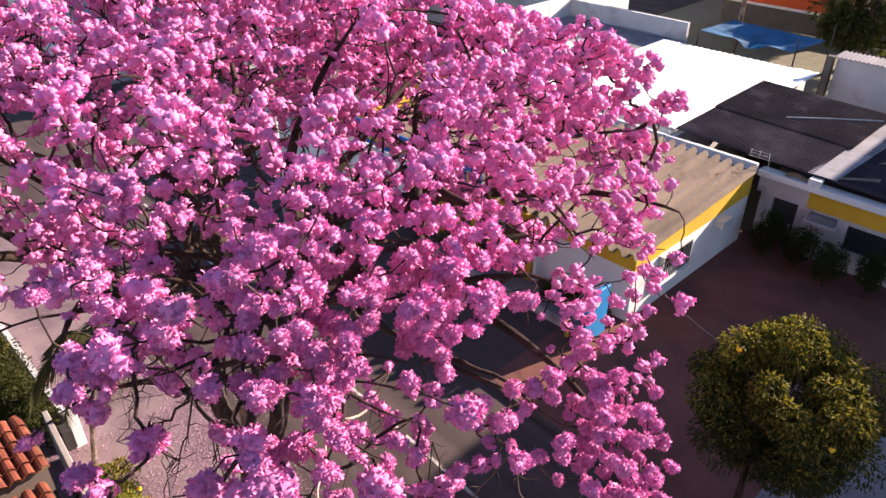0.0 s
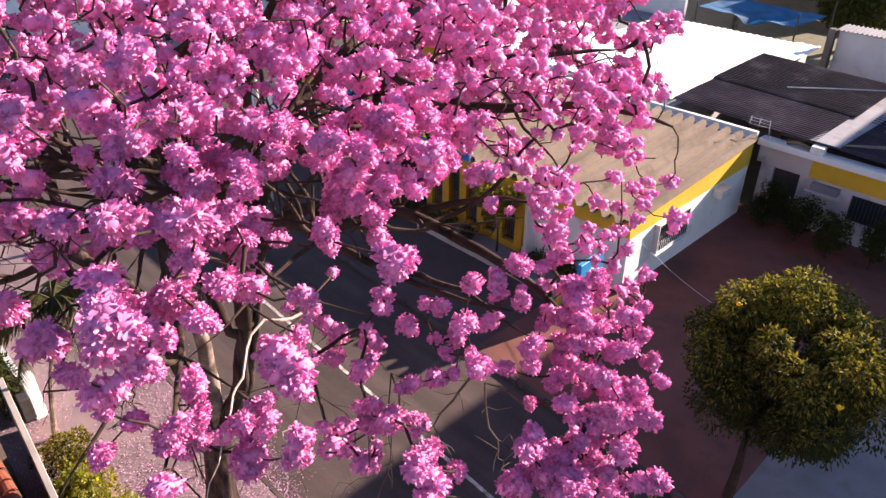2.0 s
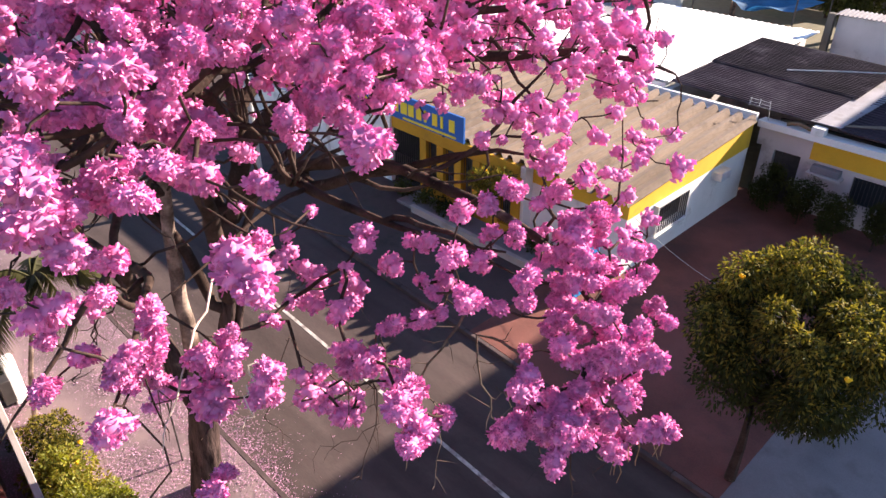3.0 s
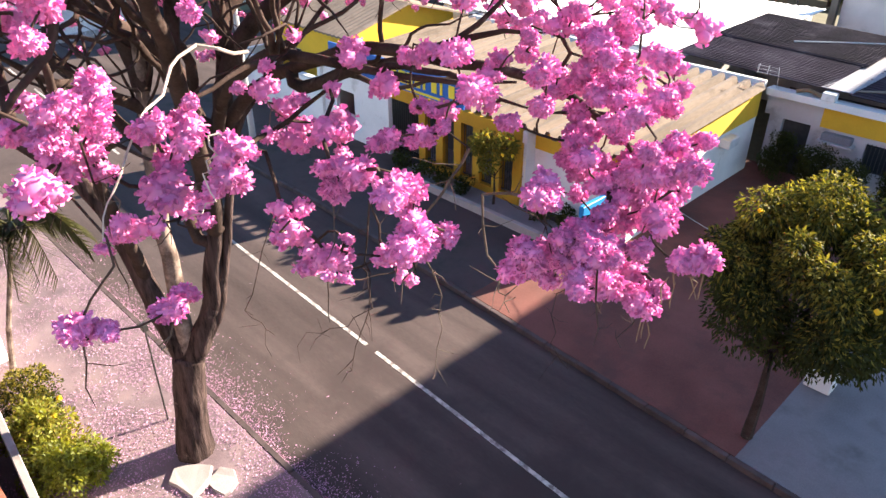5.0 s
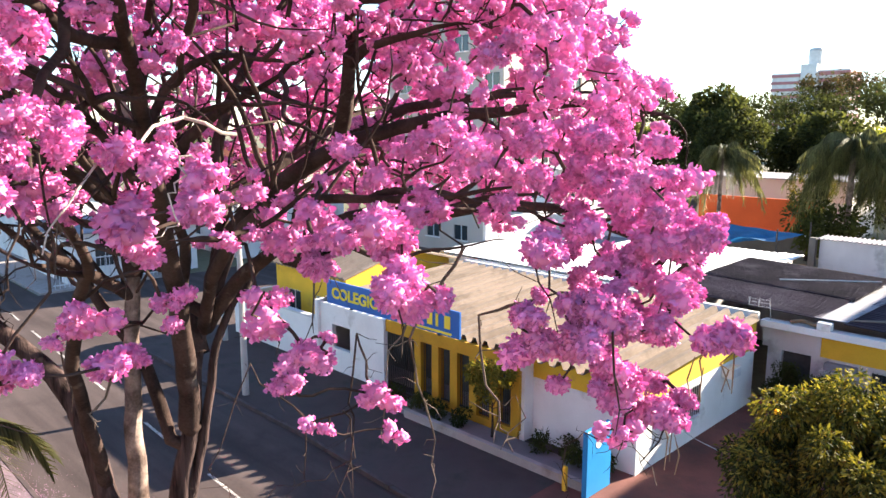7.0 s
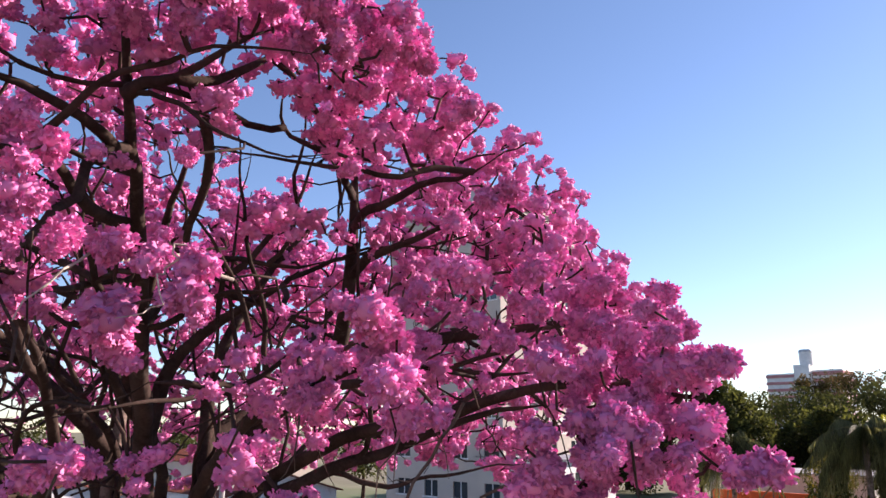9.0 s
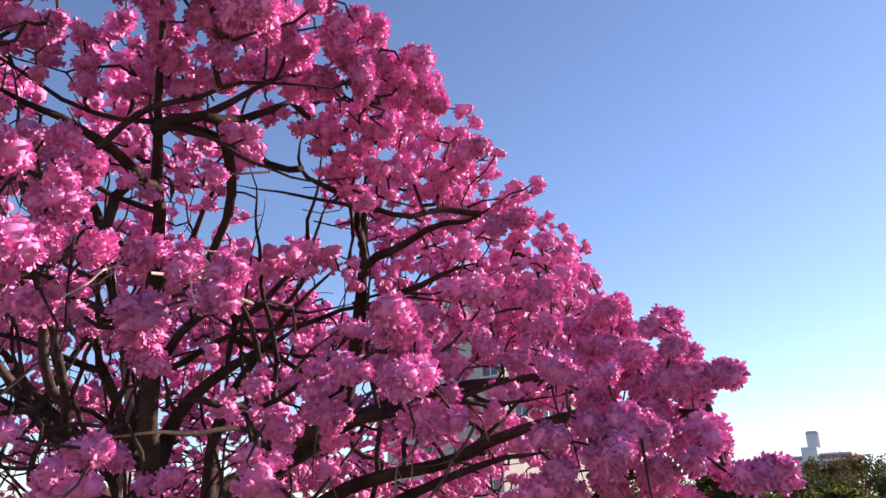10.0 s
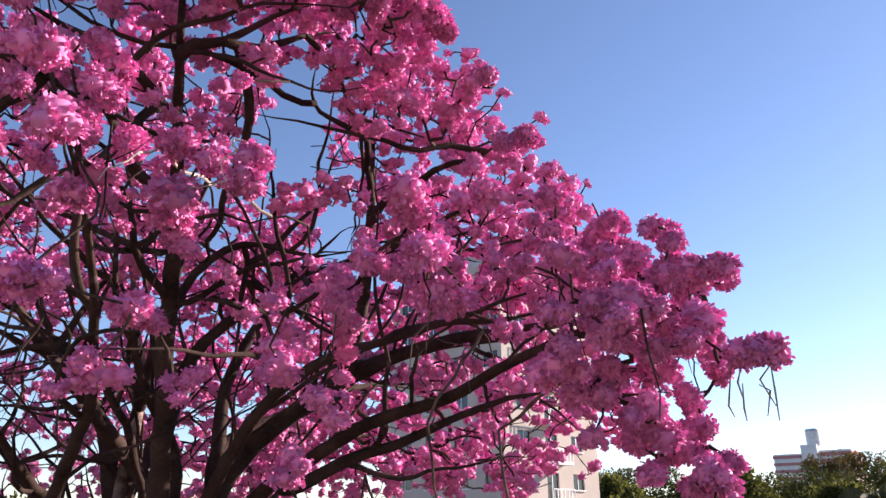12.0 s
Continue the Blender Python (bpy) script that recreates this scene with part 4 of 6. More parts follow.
pit = thing("tree_pit", "broken pale concrete slab lifted by the roots of the tree", "edging")
for x, y, r_, h, sides in ((0.85, -6.05, 0.48, 0.20, 11), (1.25, -5.65, 0.36, 0.18, 10), (1.3, -6.3, 0.22, 0.165, 9)):
    bm = bmesh.new()
    ring = [Vector((x + math.cos(6.283 * k / sides) * r_ * random.uniform(0.7, 1.2), y + math.sin(6.283 * k / sides) * r_ * random.uniform(0.55, 1.0), h + random.uniform(-0.03, 0.02))) for k in range(sides)]
    top_, low_ = [bm.verts.new(p) for p in ring], [bm.verts.new((p.x + (p.x - x) * 0.12, p.y + (p.y - y) * 0.12, PAVE - 0.05)) for p in ring]
    bm.faces.new(top_)
    for k in range(sides):
        bm.faces.new((top_[k], low_[k], low_[(k + 1) % sides], top_[(k + 1) % sides]))
    bmesh.ops.recalc_face_normals(bm, faces=bm.faces)
    part("edging_block", bm, CONCRETE, pit)

# ---- the school at the corner ----
SX, SY = 1.55, 8.2
school = thing("school_building", "low white and yellow school building with a ribbed roof", "building", at=(-5, 12, 0))
sh = Matrix.Translation((5, -12, 0))


def sp(name, bm, mat, label="", parent=None):
    ob = part(name, bm, mat, parent or school, label)
    if parent is None:
        ob.matrix_basis = sh
    return ob


sp("side_wall", wall(bmesh.new(), "y", SX - 0.2, SX, SY, 16.3, 0, 2.2, [(9.8, 11.7, 1.15, 2.05)]), WHITE_WALL, "white plastered side wall")
sp("front_wall", wall(bmesh.new(), "x", SY, SY + 0.2, -2.2, SX - 0.2, 0, 2.2), WHITE_WALL, "white plastered front wall")
gable = bmesh.new()
vs = [gable.verts.new(p) for p in ((SX + 0.02, SY, 2.2), (SX + 0.02, 16.3, 2.2), (SX + 0.02, 16.3, 3.3), (SX + 0.02, SY, 2.86), (SX - 0.2, SY, 2.2), (SX - 0.2, 16.3, 2.2), (SX - 0.2, 16.3, 3.3), (SX - 0.2, SY, 2.86))]
for f in ((0, 1, 2, 3), (7, 6, 5, 4), (0, 3, 7, 4), (1, 5, 6, 2), (3, 2, 6, 7), (0, 4, 5, 1)):
    gable.faces.new([vs[i] for i in f])
sp("gable_band", gable, YELLOW_WALL, "yellow painted band under the eaves")
sp("front_band", boxed(-2.2, SX - 0.2, SY - 0.02, SY + 0.2, 2.2, 2.86), YELLOW_WALL, "yellow painted band under the eaves")
sp("back_wall", boxed(-13, SX - 0.2, 16.1, 16.3, 0, 3.3), WHITE_WALL)
sp("end_wall", boxed(-13.2, -13, 7.4, 16.3, 0, 3.0), WHITE_WALL)
sp("inner_floor", boxed(-13, SX - 0.2, SY + 0.2, 16.1, 0.0, 0.15), CONCRETE)
sp("inner_wall", boxed(-13, -2.4, 9.6, 9.75, 0.15, 2.9), DARK_ROOM, "porch wall coloured dark for the dim recess")
sp("return_wall", boxed(-2.4, -2.2, 7.75, SY + 0.2, 0, 2.86), WHITE_WALL)
sp("annex_wall", wall(bmesh.new(), "x", 7.55, 7.75, -13, -8.9, 0, 2.9, [(-12.2, -11.0, 1.1, 2.1)]), WHITE_WALL)
# yellow front with barred openings
sp("plinth", boxed(-7.27, -2.4, 7.65, 7.9, 0, 0.45), SHADED_YELLOW_WALL)
sp("lintel", boxed(-8.9, -2.4, 7.65, 7.9, 2.45, 2.9), SHADED_YELLOW_WALL)
for k in range(6):
    x = -7.1 + k * 0.92
    sp("pillar", boxed(x - 0.17, x + 0.17, 7.63, 7.92, 0.45, 2.45), SHADED_YELLOW_WALL)
for k in range(5):
    x = -7.1 + k * 0.92
    panel = sp("grille", boxed(x + 0.17, x + 0.75, 7.76, 7.79, 0.5, 0.55), DARK_METAL, "dark vertical bars")
    for j in range(6):
        xx = x + 0.21 + j * 0.1
        sp("bar", tube(bmesh.new(), [(xx, 7.775, 0.45), (xx, 7.775, 2.45)], 0.013, 5), DARK_METAL, parent=panel).matrix_basis = Matrix.Identity(4)
gate = sp("gate", boxed(-8.88, -7.3, 7.74, 7.78, 0.2, 0.27), DARK_METAL, "tall barred metal gate")
for j in range(13):
    xx = -8.82 + j * 0.12
    sp("bar", tube(bmesh.new(), [(xx, 7.76, 0.2), (xx, 7.76, 2.45)], 0.016, 5), DARK_METAL, parent=gate).matrix_basis = Matrix.Identity(4)
# window with a projecting grille in the side wall
win = sp("window", boxed(SX - 0.14, SX - 0.1, 9.8, 11.7, 1.15, 2.05), GLASS, "barred window")
for j in range(14):
    yy = 9.85 + j * 0.14
    sp("bar", boxed(SX + 0.16, SX + 0.185, yy, yy + 0.02, 1.1, 2.1), DARK_METAL, parent=win).matrix_basis = Matrix.Identity(4)
sp("frame", wall(bmesh.new(), "y", SX - 0.02, SX + 0.2, 9.75, 11.75, 1.06, 2.14, [(9.8, 11.7, 1.11, 2.09)]), PALE_METAL, "pale projecting window frame", parent=win).matrix_basis = Matrix.Identity(4)
sp("sill", boxed(SX - 0.02, SX + 0.24, 9.7, 11.8, 1.0, 1.055), WHITE_WALL, parent=win).matrix_basis = Matrix.Identity(4)
sp("hood", boxed(SX, SX + 0.4, 13.6, 14.3, 1.75, 2.1, bevel=0.03), PALE_METAL, "pale box of an air conditioner")

PITCH = 0.5


def channel_sheet(y0, z0, y1, z1, ribs=1, pitch=PITCH, high=0.21, thick=0.02):
    """One roof channel along y: flat trough, steep sides and a narrow crest, with thickness."""
    bm = bmesh.new()
    prof = []
    for r in range(ribs):
        o = r * pitch
        prof += [(o + 0.0, 0.0), (o + pitch * 0.36, 0.0), (o + pitch * 0.52, high), (o + pitch * 0.80, high)]
    prof += [(ribs * pitch, 0.0)]
    rows = []
    for y, z in ((y0, z0), (y1, z1)):
        rows.append([bm.verts.new((x, y, z + h)) for x, h in prof] + [bm.verts.new((x, y, z + h - thick)) for x, h in reversed(prof)])
    m = len(rows[0])
    for i in range(m):
        bm.faces.new((rows[0][i], rows[0][(i + 1) % m], rows[1][(i + 1) % m], rows[1][i]))
    bm.faces.new(rows[0][::-1])
    bm.faces.new(rows[1])
    me = bpy.data.meshes.new("roof_sheet")
    bmesh.ops.recalc_face_normals(bm, faces=bm.faces)
    bm.to_mesh(me)
    bm.free()
    return me


me = channel_sheet(7.75, 2.9, 16.0, 3.34)
me.materials.append(FIBRE_ROOF)
for k in range(30):
    ob = child("roof_sheet", me, school)
    ob.matrix_basis = sh @ Matrix.Translation((SX + 0.22 - PITCH * (k + 1), random.uniform(-0.03, 0.03), 0))
sp("gutter", boxed(-13, SX - 0.2, 15.96, 16.098, 3.0, 3.1), DARK_METAL, "dark gutter behind the roof")
sp("ridge_cap", boxed(-13, SX + 0.05, 16.3, 16.46, 3.2, 3.52), WHITE_WALL, "white coping along the roof's upper edge")

sign = thing("school_sign", "long blue sign board with yellow lettering above the gate", "sign", at=(-8.6, 7.5, 3.4))
ss = Matrix.Translation((8.6, -7.5, -3.4))
part("board", boxed(-12.4, -4.83, 7.48, 7.56, 3.0, 3.95), BLUE_PAINT, sign).matrix_basis = ss
part("strut", boxed(-11.0, -10.9, 7.565, 7.9, 2.9, 3.6), DARK_METAL, sign).matrix_basis = ss
part("strut", boxed(-6.0, -5.9, 7.565, 7.9, 2.9, 3.6), DARK_METAL, sign).matrix_basis = ss
word = bpy.data.curves.new("lettering", "FONT")
word.body, word.size, word.extrude = "COLEGIO", 0.62, 0.012
word.offset = 0.018
word.materials.append(YELLOW_LETTER)
ob = child("lettering", word, sign, "yellow capital letters")
ob.matrix_basis = ss @ pose(-12.05, 7.465, 3.26, 90, 0, 0)
ob.scale = (1.12, 1.0, 1.0)
for k, wd in enumerate((0.30, 0.36, 0.30, 0.28, 0.12, 0.26, 0.12, 0.28)):
    x = -8.55 + k * 0.43
    part("lettering_bar", boxed(x, x + wd, 7.455, 7.475, 3.27, 3.72), YELLOW_LETTER, sign).matrix_basis = ss
part("lettering_bar", boxed(-8.0, -5.2, 7.455, 7.475, 3.06, 3.14), YELLOW_LETTER, sign).matrix_basis = ss

panel = thing("pylon_sign", "upright light blue sign panel beside the forecourt", "sign", at=(1.24, 6.65, 0.13))
sq = Matrix.Translation((-1.24, -6.65, -0.13))
part("board", boxed(1.16, 1.32, 6.05, 7.25, 0.13, 2.05, bevel=0.02), LIGHT_BLUE_PAINT, panel).matrix_basis = sq
part("emblem", tube(bmesh.new(), [(1.321, 6.6, 1.6), (1.33, 6.6, 1.6)], [0.15, 0.15], 14), GREY_WALL, panel, "pale worn round emblem").matrix_basis = sq
post = thing("yellow_post", "short yellow post by the forecourt", "post")
part("post_body", boxed(0.55, 0.67, 6.0, 6.12, PAVE, 0.85, bevel=0.01), YELLOW_WALL, post)

solid("planting_bed", boxed(-7.4, 1.0, 6.475, 7.6, PAVE - 0.05, PAVE + 0.1, bevel=0.02), PALE_SLAB, "pale concrete apron along the school front", "apron")
edge = thing("front_wall_low", "low grey-white wall before the front bed", "wall")
part("wall_run", boxed(-6.4, 1.0, 6.32, 6.47, PAVE - 0.05, PAVE + 0.24, bevel=0.01), CONCRETE, edge)
part("coping", boxed(-6.42, 1.02, 6.30, 6.49, PAVE + 0.244, PAVE + 0.28, bevel=0.01), CONCRETE, edge)
# ---- the house across the forecourt ----
house = thing("court_house", "white house with a yellow band across the forecourt", "building", at=(6, 18, 0))
hm = Matrix.Translation((-6, -18, 0))


def hp(name, bm, mat, label="", parent=None):
    ob = part(name, bm, mat, parent or house, label)
    if parent is None:
        ob.matrix_basis = hm
    return ob


hp("front_wall", wall(bmesh.new(), "x", 16.9, 17.1, 1.8, 16, 0, 2.2, [(2.3, 3.3, 0, 2.15), (5.2, 7.2, 1.0, 2.0), (9.0, 11, 1.0, 2.0)]), SHADED_WHITE_WALL)
hp("band", boxed(3.6, 16, 16.86, 17.1, 2.2, 2.98), YELLOW_WALL, "yellow painted band")
hp("band", boxed(1.6, 3.6, 16.9, 17.1, 2.2, 2.98), SHADED_WHITE_WALL)
hp("parapet", boxed(1.6, 16, 16.55, 16.84, 2.98, 3.22), WHITE_WALL, "white concrete canopy edge")
hp("canopy", boxed(1.6, 16, 16.844, 17.1, 2.98, 3.2), WHITE_WALL)
hp("back_wall", boxed(-2.4, 16, 24.9, 25.1, 0, 3.4), SHADED_WHITE_WALL)
hp("side_wall", boxed(-2.4, -2.2, 16.7, 24.9, 0, 3.4), SHADED_WHITE_WALL)
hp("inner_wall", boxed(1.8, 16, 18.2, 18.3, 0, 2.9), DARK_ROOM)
for x0 in (3.7, 7.6):
    hp("awning", boxed(x0, x0 + 1.2, 16.5, 16.896, 1.75, 1.83), SHADED_WHITE_WALL, "small white ledge")
    hp("vent_box", boxed(x0 + 0.1, x0 + 1.1, 16.6, 16.896, 1.834, 2.1, bevel=0.02), GREY_ROOF, "grey metal box over the ledge")
for x0, x1 in ((5.2, 7.2), (9.0, 11.0)):
    w2 = hp("window", boxed(x0, x1, 17.0, 17.03, 1.0, 2.0), GLASS, "barred window")
    for j in range(int((x1 - x0) / 0.13)):
        xx = x0 + 0.06 + j * 0.13
        hp("bar", boxed(xx, xx + 0.02, 16.84, 16.856, 0.95, 2.05), DARK_METAL, parent=w2).matrix_basis = Matrix.Identity(4)
d2 = hp("door", boxed(2.34, 3.26, 17.02, 17.06, 0.13, 2.18), DARK_METAL, "dark barred door")
hp("door_handle", boxed(3.1, 3.14, 16.96, 17.016, 1.0, 1.18), PALE_METAL, parent=d2).matrix_basis = Matrix.Identity(4)


def ribbed_roof(parent, m, x0, x1, y0, y1, z_at, mat, along, strip, pitch, high, label):
    """Strips of ribbed sheet, ribs along x or y; z_at(x, y) gives the height."""
    a0, a1, b0, b1 = (y0, y1, x0, x1) if along == "x" else (x0, x1, y0, y1)
    n = max(1, round((a1 - a0) / strip))
    for k in range(n):
        p, q = a0 + (a1 - a0) * k / n, a0 + (a1 - a0) * (k + 1) / n - 0.004
        ribs = max(1, round((q - p) / pitch))
        bm = bmesh.new()
        prof = [(p + (q - p) * (r + f) / ribs, h) for r in range(ribs) for f, h in ((0, 0), (0.5, 0), (0.62, high), (0.88, high))] + [(q, 0)]
        rows = []
        for b in (b0, b1):
            row = []
            for side, dz in ((1, 0), (-1, -0.03)):
                for s_, h in prof[::side]:
                    x, y = (b, s_) if along == "x" else (s_, b)
                    row.append(bm.verts.new((x, y, z_at(x, y) + h + dz + (k % 2) * 0.006)))
            rows.append(row)
        c_ = len(rows[0])
        for i in range(c_):
            bm.faces.new((rows[0][i], rows[0][(i + 1) % c_], rows[1][(i + 1) % c_], rows[1][i]))
        bm.faces.new(rows[0])
        bm.faces.new(rows[1][::-1])
        bmesh.ops.recalc_face_normals(bm, faces=bm.faces)
        part("roof_sheet", bm, mat, parent, label if k == 0 else "").matrix_basis = m


def west_roof(x, y):
    return 3.72 - 0.03 * (x + 2) + 0.012 * (y - 17)


def east_roof(x, y):
    return 3.5 - 0.02 * (x - 5.4) + 0.012 * (y - 17)


ribbed_roof(house, hm, -2.3, 3.5, 16.85, 20.25, west_roof, DARK_ROOF, "x", 1.05, 0.2, 0.04, "dark weathered ribbed roof sheet")
ribbed_roof(house, hm, -2.3, 3.7, 20.15, 24.9, lambda x, y: west_roof(x, y) + 0.09, DARK_ROOF, "x", 1.05, 0.2, 0.04, "dark weathered ribbed roof sheet")
ribbed_roof(house, hm, 4.25, 16, 16.85, 25.2, east_roof, DARK_ROOF, "x", 1.05, 0.26, 0.05, "dark weathered ribbed roof sheet")
valley = bmesh.new()
box(valley, 3.3, 4.35, 16.86, 25.2, 3.47, 3.5)
for vert in valley.verts:
    vert.co.x += 0.05 * (vert.co.y - 17)
    vert.co.z += 0.09 * (vert.co.x - 3.8) ** 2 + 0.06
hp("gutter", valley, GREY_ROOF, "pale metal valley gutter")


def mended_strip(x0, y0, x1, y1, wide):
    """A pale strip of filler that follows the roof."""
    strip = bmesh.new()
    ring = [(x0, y0), (x1, y1), (x1 - 0.06, y1 + wide), (x0 + 0.1, y0 + wide * 0.8)]
    low = [strip.verts.new((x, y, east_roof(x, y) + 0.052)) for x, y in ring]
    top = [strip.verts.new((x, y, east_roof(x, y) + 0.075)) for x, y in ring]
    strip.faces.new(low[::-1])
    strip.faces.new(top)
    for k in range(4):
        strip.faces.new((low[k], low[(k + 1) % 4], top[(k + 1) % 4], top[k]))
    hp("repair_strip", strip, FIBRE_ROOF, "pale mended strip on the roof")


mended_strip(4.35, 17.1, 5.5, 17.9, 0.3)
mended_strip(4.9, 19.5, 5.8, 20.2, 0.3)
mended_strip(6.2, 18.0, 7.4, 18.3, 0.22)
hp("end_block", boxed(3.5, 3.95, 16.5, 16.84, 3.224, 3.5, bevel=0.02), WHITE_WALL, "white masonry block at the gutter's end")
hp("fascia", tube(bmesh.new(), [(2.6, 16.7, 3.3), (3.0, 16.68, 3.42), (3.48, 16.7, 3.3)], 0.07, 8), POD, "ochre ridge tile at the roof's edge")
hp("roof_pipe", tube(bmesh.new(), [(0.53, 21.1, 3.86), (2.0, 22.5, 3.82), (3.6, 23.8, 3.8)], 0.028, 6), PALE_METAL, "pale pipe lying on the roof")
aerial = thing("security_wire", "thin steel stakes with wire on the roof edge", "fence")
for x in (1.2, 1.55, 1.9):
    part("stake", tube(bmesh.new(), [(x, 16.4 if x < 1.6 else 16.7, 3.22 if x > 1.6 else 3.7), (x + 0.03, 16.4, 4.05)], 0.012, 5), PALE_METAL, aerial)
for z in (3.75, 3.88, 4.0):
    part("wire", tube(bmesh.new(), [(1.15, 16.4, z), (1.95, 16.4, z)], 0.006, 4), PALE_METAL, aerial)

hall = thing("white_roof_hall", "long hall with a bright white sheet roof", "building", at=(-9, 23, 0))
wm = Matrix.Translation((9, -23, 0))
part("hall_wall", boxed(-15.5, -2.6, 17.0, 24.2, 0, 3.5), WHITE_WALL, hall).matrix_basis = wm
part("hall_wall", boxed(-9.9, -1.6, 25.2, 28.6, 0, 3.5), WHITE_WALL, hall).matrix_basis = wm
ribbed_roof(hall, wm, -15.8, -10.12, 16.95, 24.3, lambda x, y: 3.62 + 0.004 * (y - 17), WHITE_ROOF, "y", 1.1, 0.37, 0.03, "bright white roof sheet")
ribbed_roof(hall, wm, -10.1, -2.45, 16.95, 28.7, lambda x, y: 3.62 + 0.004 * (y - 17), WHITE_ROOF, "y", 1.1, 0.37, 0.03, "bright white roof sheet")
ribbed_roof(hall, wm, -2.4, -1.15, 25.3, 28.9, lambda x, y: 3.62 + 0.004 * (y - 17), WHITE_ROOF, "y", 1.1, 0.37, 0.03, "")

store = thing("store_building", "plain white store with a corrugated roof edge", "building", at=(5, 33, 0))
tm = Matrix.Translation((-5, -33, 0))
part("store_wall", boxed(-0.6, 14, 29.3, 30.3, 0, 4.5), SHADED_WHITE_WALL, store).matrix_basis = tm
ribbed_roof(store, tm, -0.75, 14.2, 29.15, 30.45, lambda x, y: 4.54 + 0.03 * (y - 29), GREY_ROOF, "y", 1.1, 0.2, 0.05, "grey corrugated roof sheet")
part("corner_post", boxed(-1.0, -0.7, 28.95, 29.25, 0, 4.6), DARK_ROOM, store).matrix_basis = tm

yard = thing("yard_wall", "long grey yard wall", "wall")
part("wall_run", boxed(-24, -10.4, 31.9, 32.15, 0, 4.0), GREY_WALL, yard)
part("wall_run", boxed(-19.6, -19.35, 25, 31.88, 0, 4.2), WHITE_WALL, yard)
shed = thing("dark_shed", "low shed with a dark sheet roof", "building", at=(-19, 28, 0))
dm = Matrix.Translation((19, -28, 0))
part("shed_wall", boxed(-19, -10.4, 25, 31, 0, 2.5), GREY_WALL, shed).matrix_basis = dm
ribbed_roof(shed, dm, -19.3, -10.2, 24.5, 31.6, lambda x, y: 2.6 + 0.05 * (y - 25), GREY_ROOF, "y", 1.1, 0.2, 0.045, "grey roof sheet")

tarp = thing("tarpaulin", "blue tarpaulin stretched between poles", "tarpaulin", at=(-5.2, 32, 0))
om = Matrix.Translation((5.2, -32, 0))
bm = bmesh.new()
bmesh.ops.create_grid(bm, x_segments=28, y_segments=16, size=1)
for vert in bm.verts:
    x, y = vert.co.x, vert.co.y
    sag = -0.22 * (1 - x * x) * (1 - y * y) + 0.04 * math.sin(7 * x + 2 * y) * (1 - abs(x)) - 0.35 * math.exp(-((x - 0.35 - 0.3 * y) / 0.14) ** 2) * (0.5 - 0.5 * y)
    vert.co = Vector((-5.7 + 2.55 * x + 0.25 * y, 31.9 + 1.55 * y + 0.5 * x, 4.12 + sag + 0.06 * y + 0.1 * abs(x + 0.1) * (x < 0) - 0.16 * x + 0.06 * noise.noise(Vector((x * 3, y * 3, 0)))))
part("cloth", bm, TARP, tarp).matrix_basis = om
for x, y in ((-8.4, 29.5), (-3.3, 30.9), (-3.0, 35.2), (-7.9, 33.6)):
    part("pole", tube(bmesh.new(), [(x, y, 0), (x, y, 4.6)], 0.05, 6), DARK_METAL, tarp).matrix_basis = om

# ---- unseen block, added to cast the shade over court and street ----
tall = thing("tall_block", "plain pale block, unseen, added to cast the shade", "building", at=(16, 33, 0))
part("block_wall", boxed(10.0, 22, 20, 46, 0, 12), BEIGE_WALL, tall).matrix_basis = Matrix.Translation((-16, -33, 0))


# added behind the camera, never seen: dims sky light on street and tree
back = thing("unseen_sky_block", "plain dark block, unseen, added to cut the sky light", "house", at=(12, -19, 0))
part("block_wall", boxed(-6, 30, -26, -13.5, 0, 8.5), SHADE_BROWN, back).matrix_basis = Matrix.Translation((-12, 19, 0))


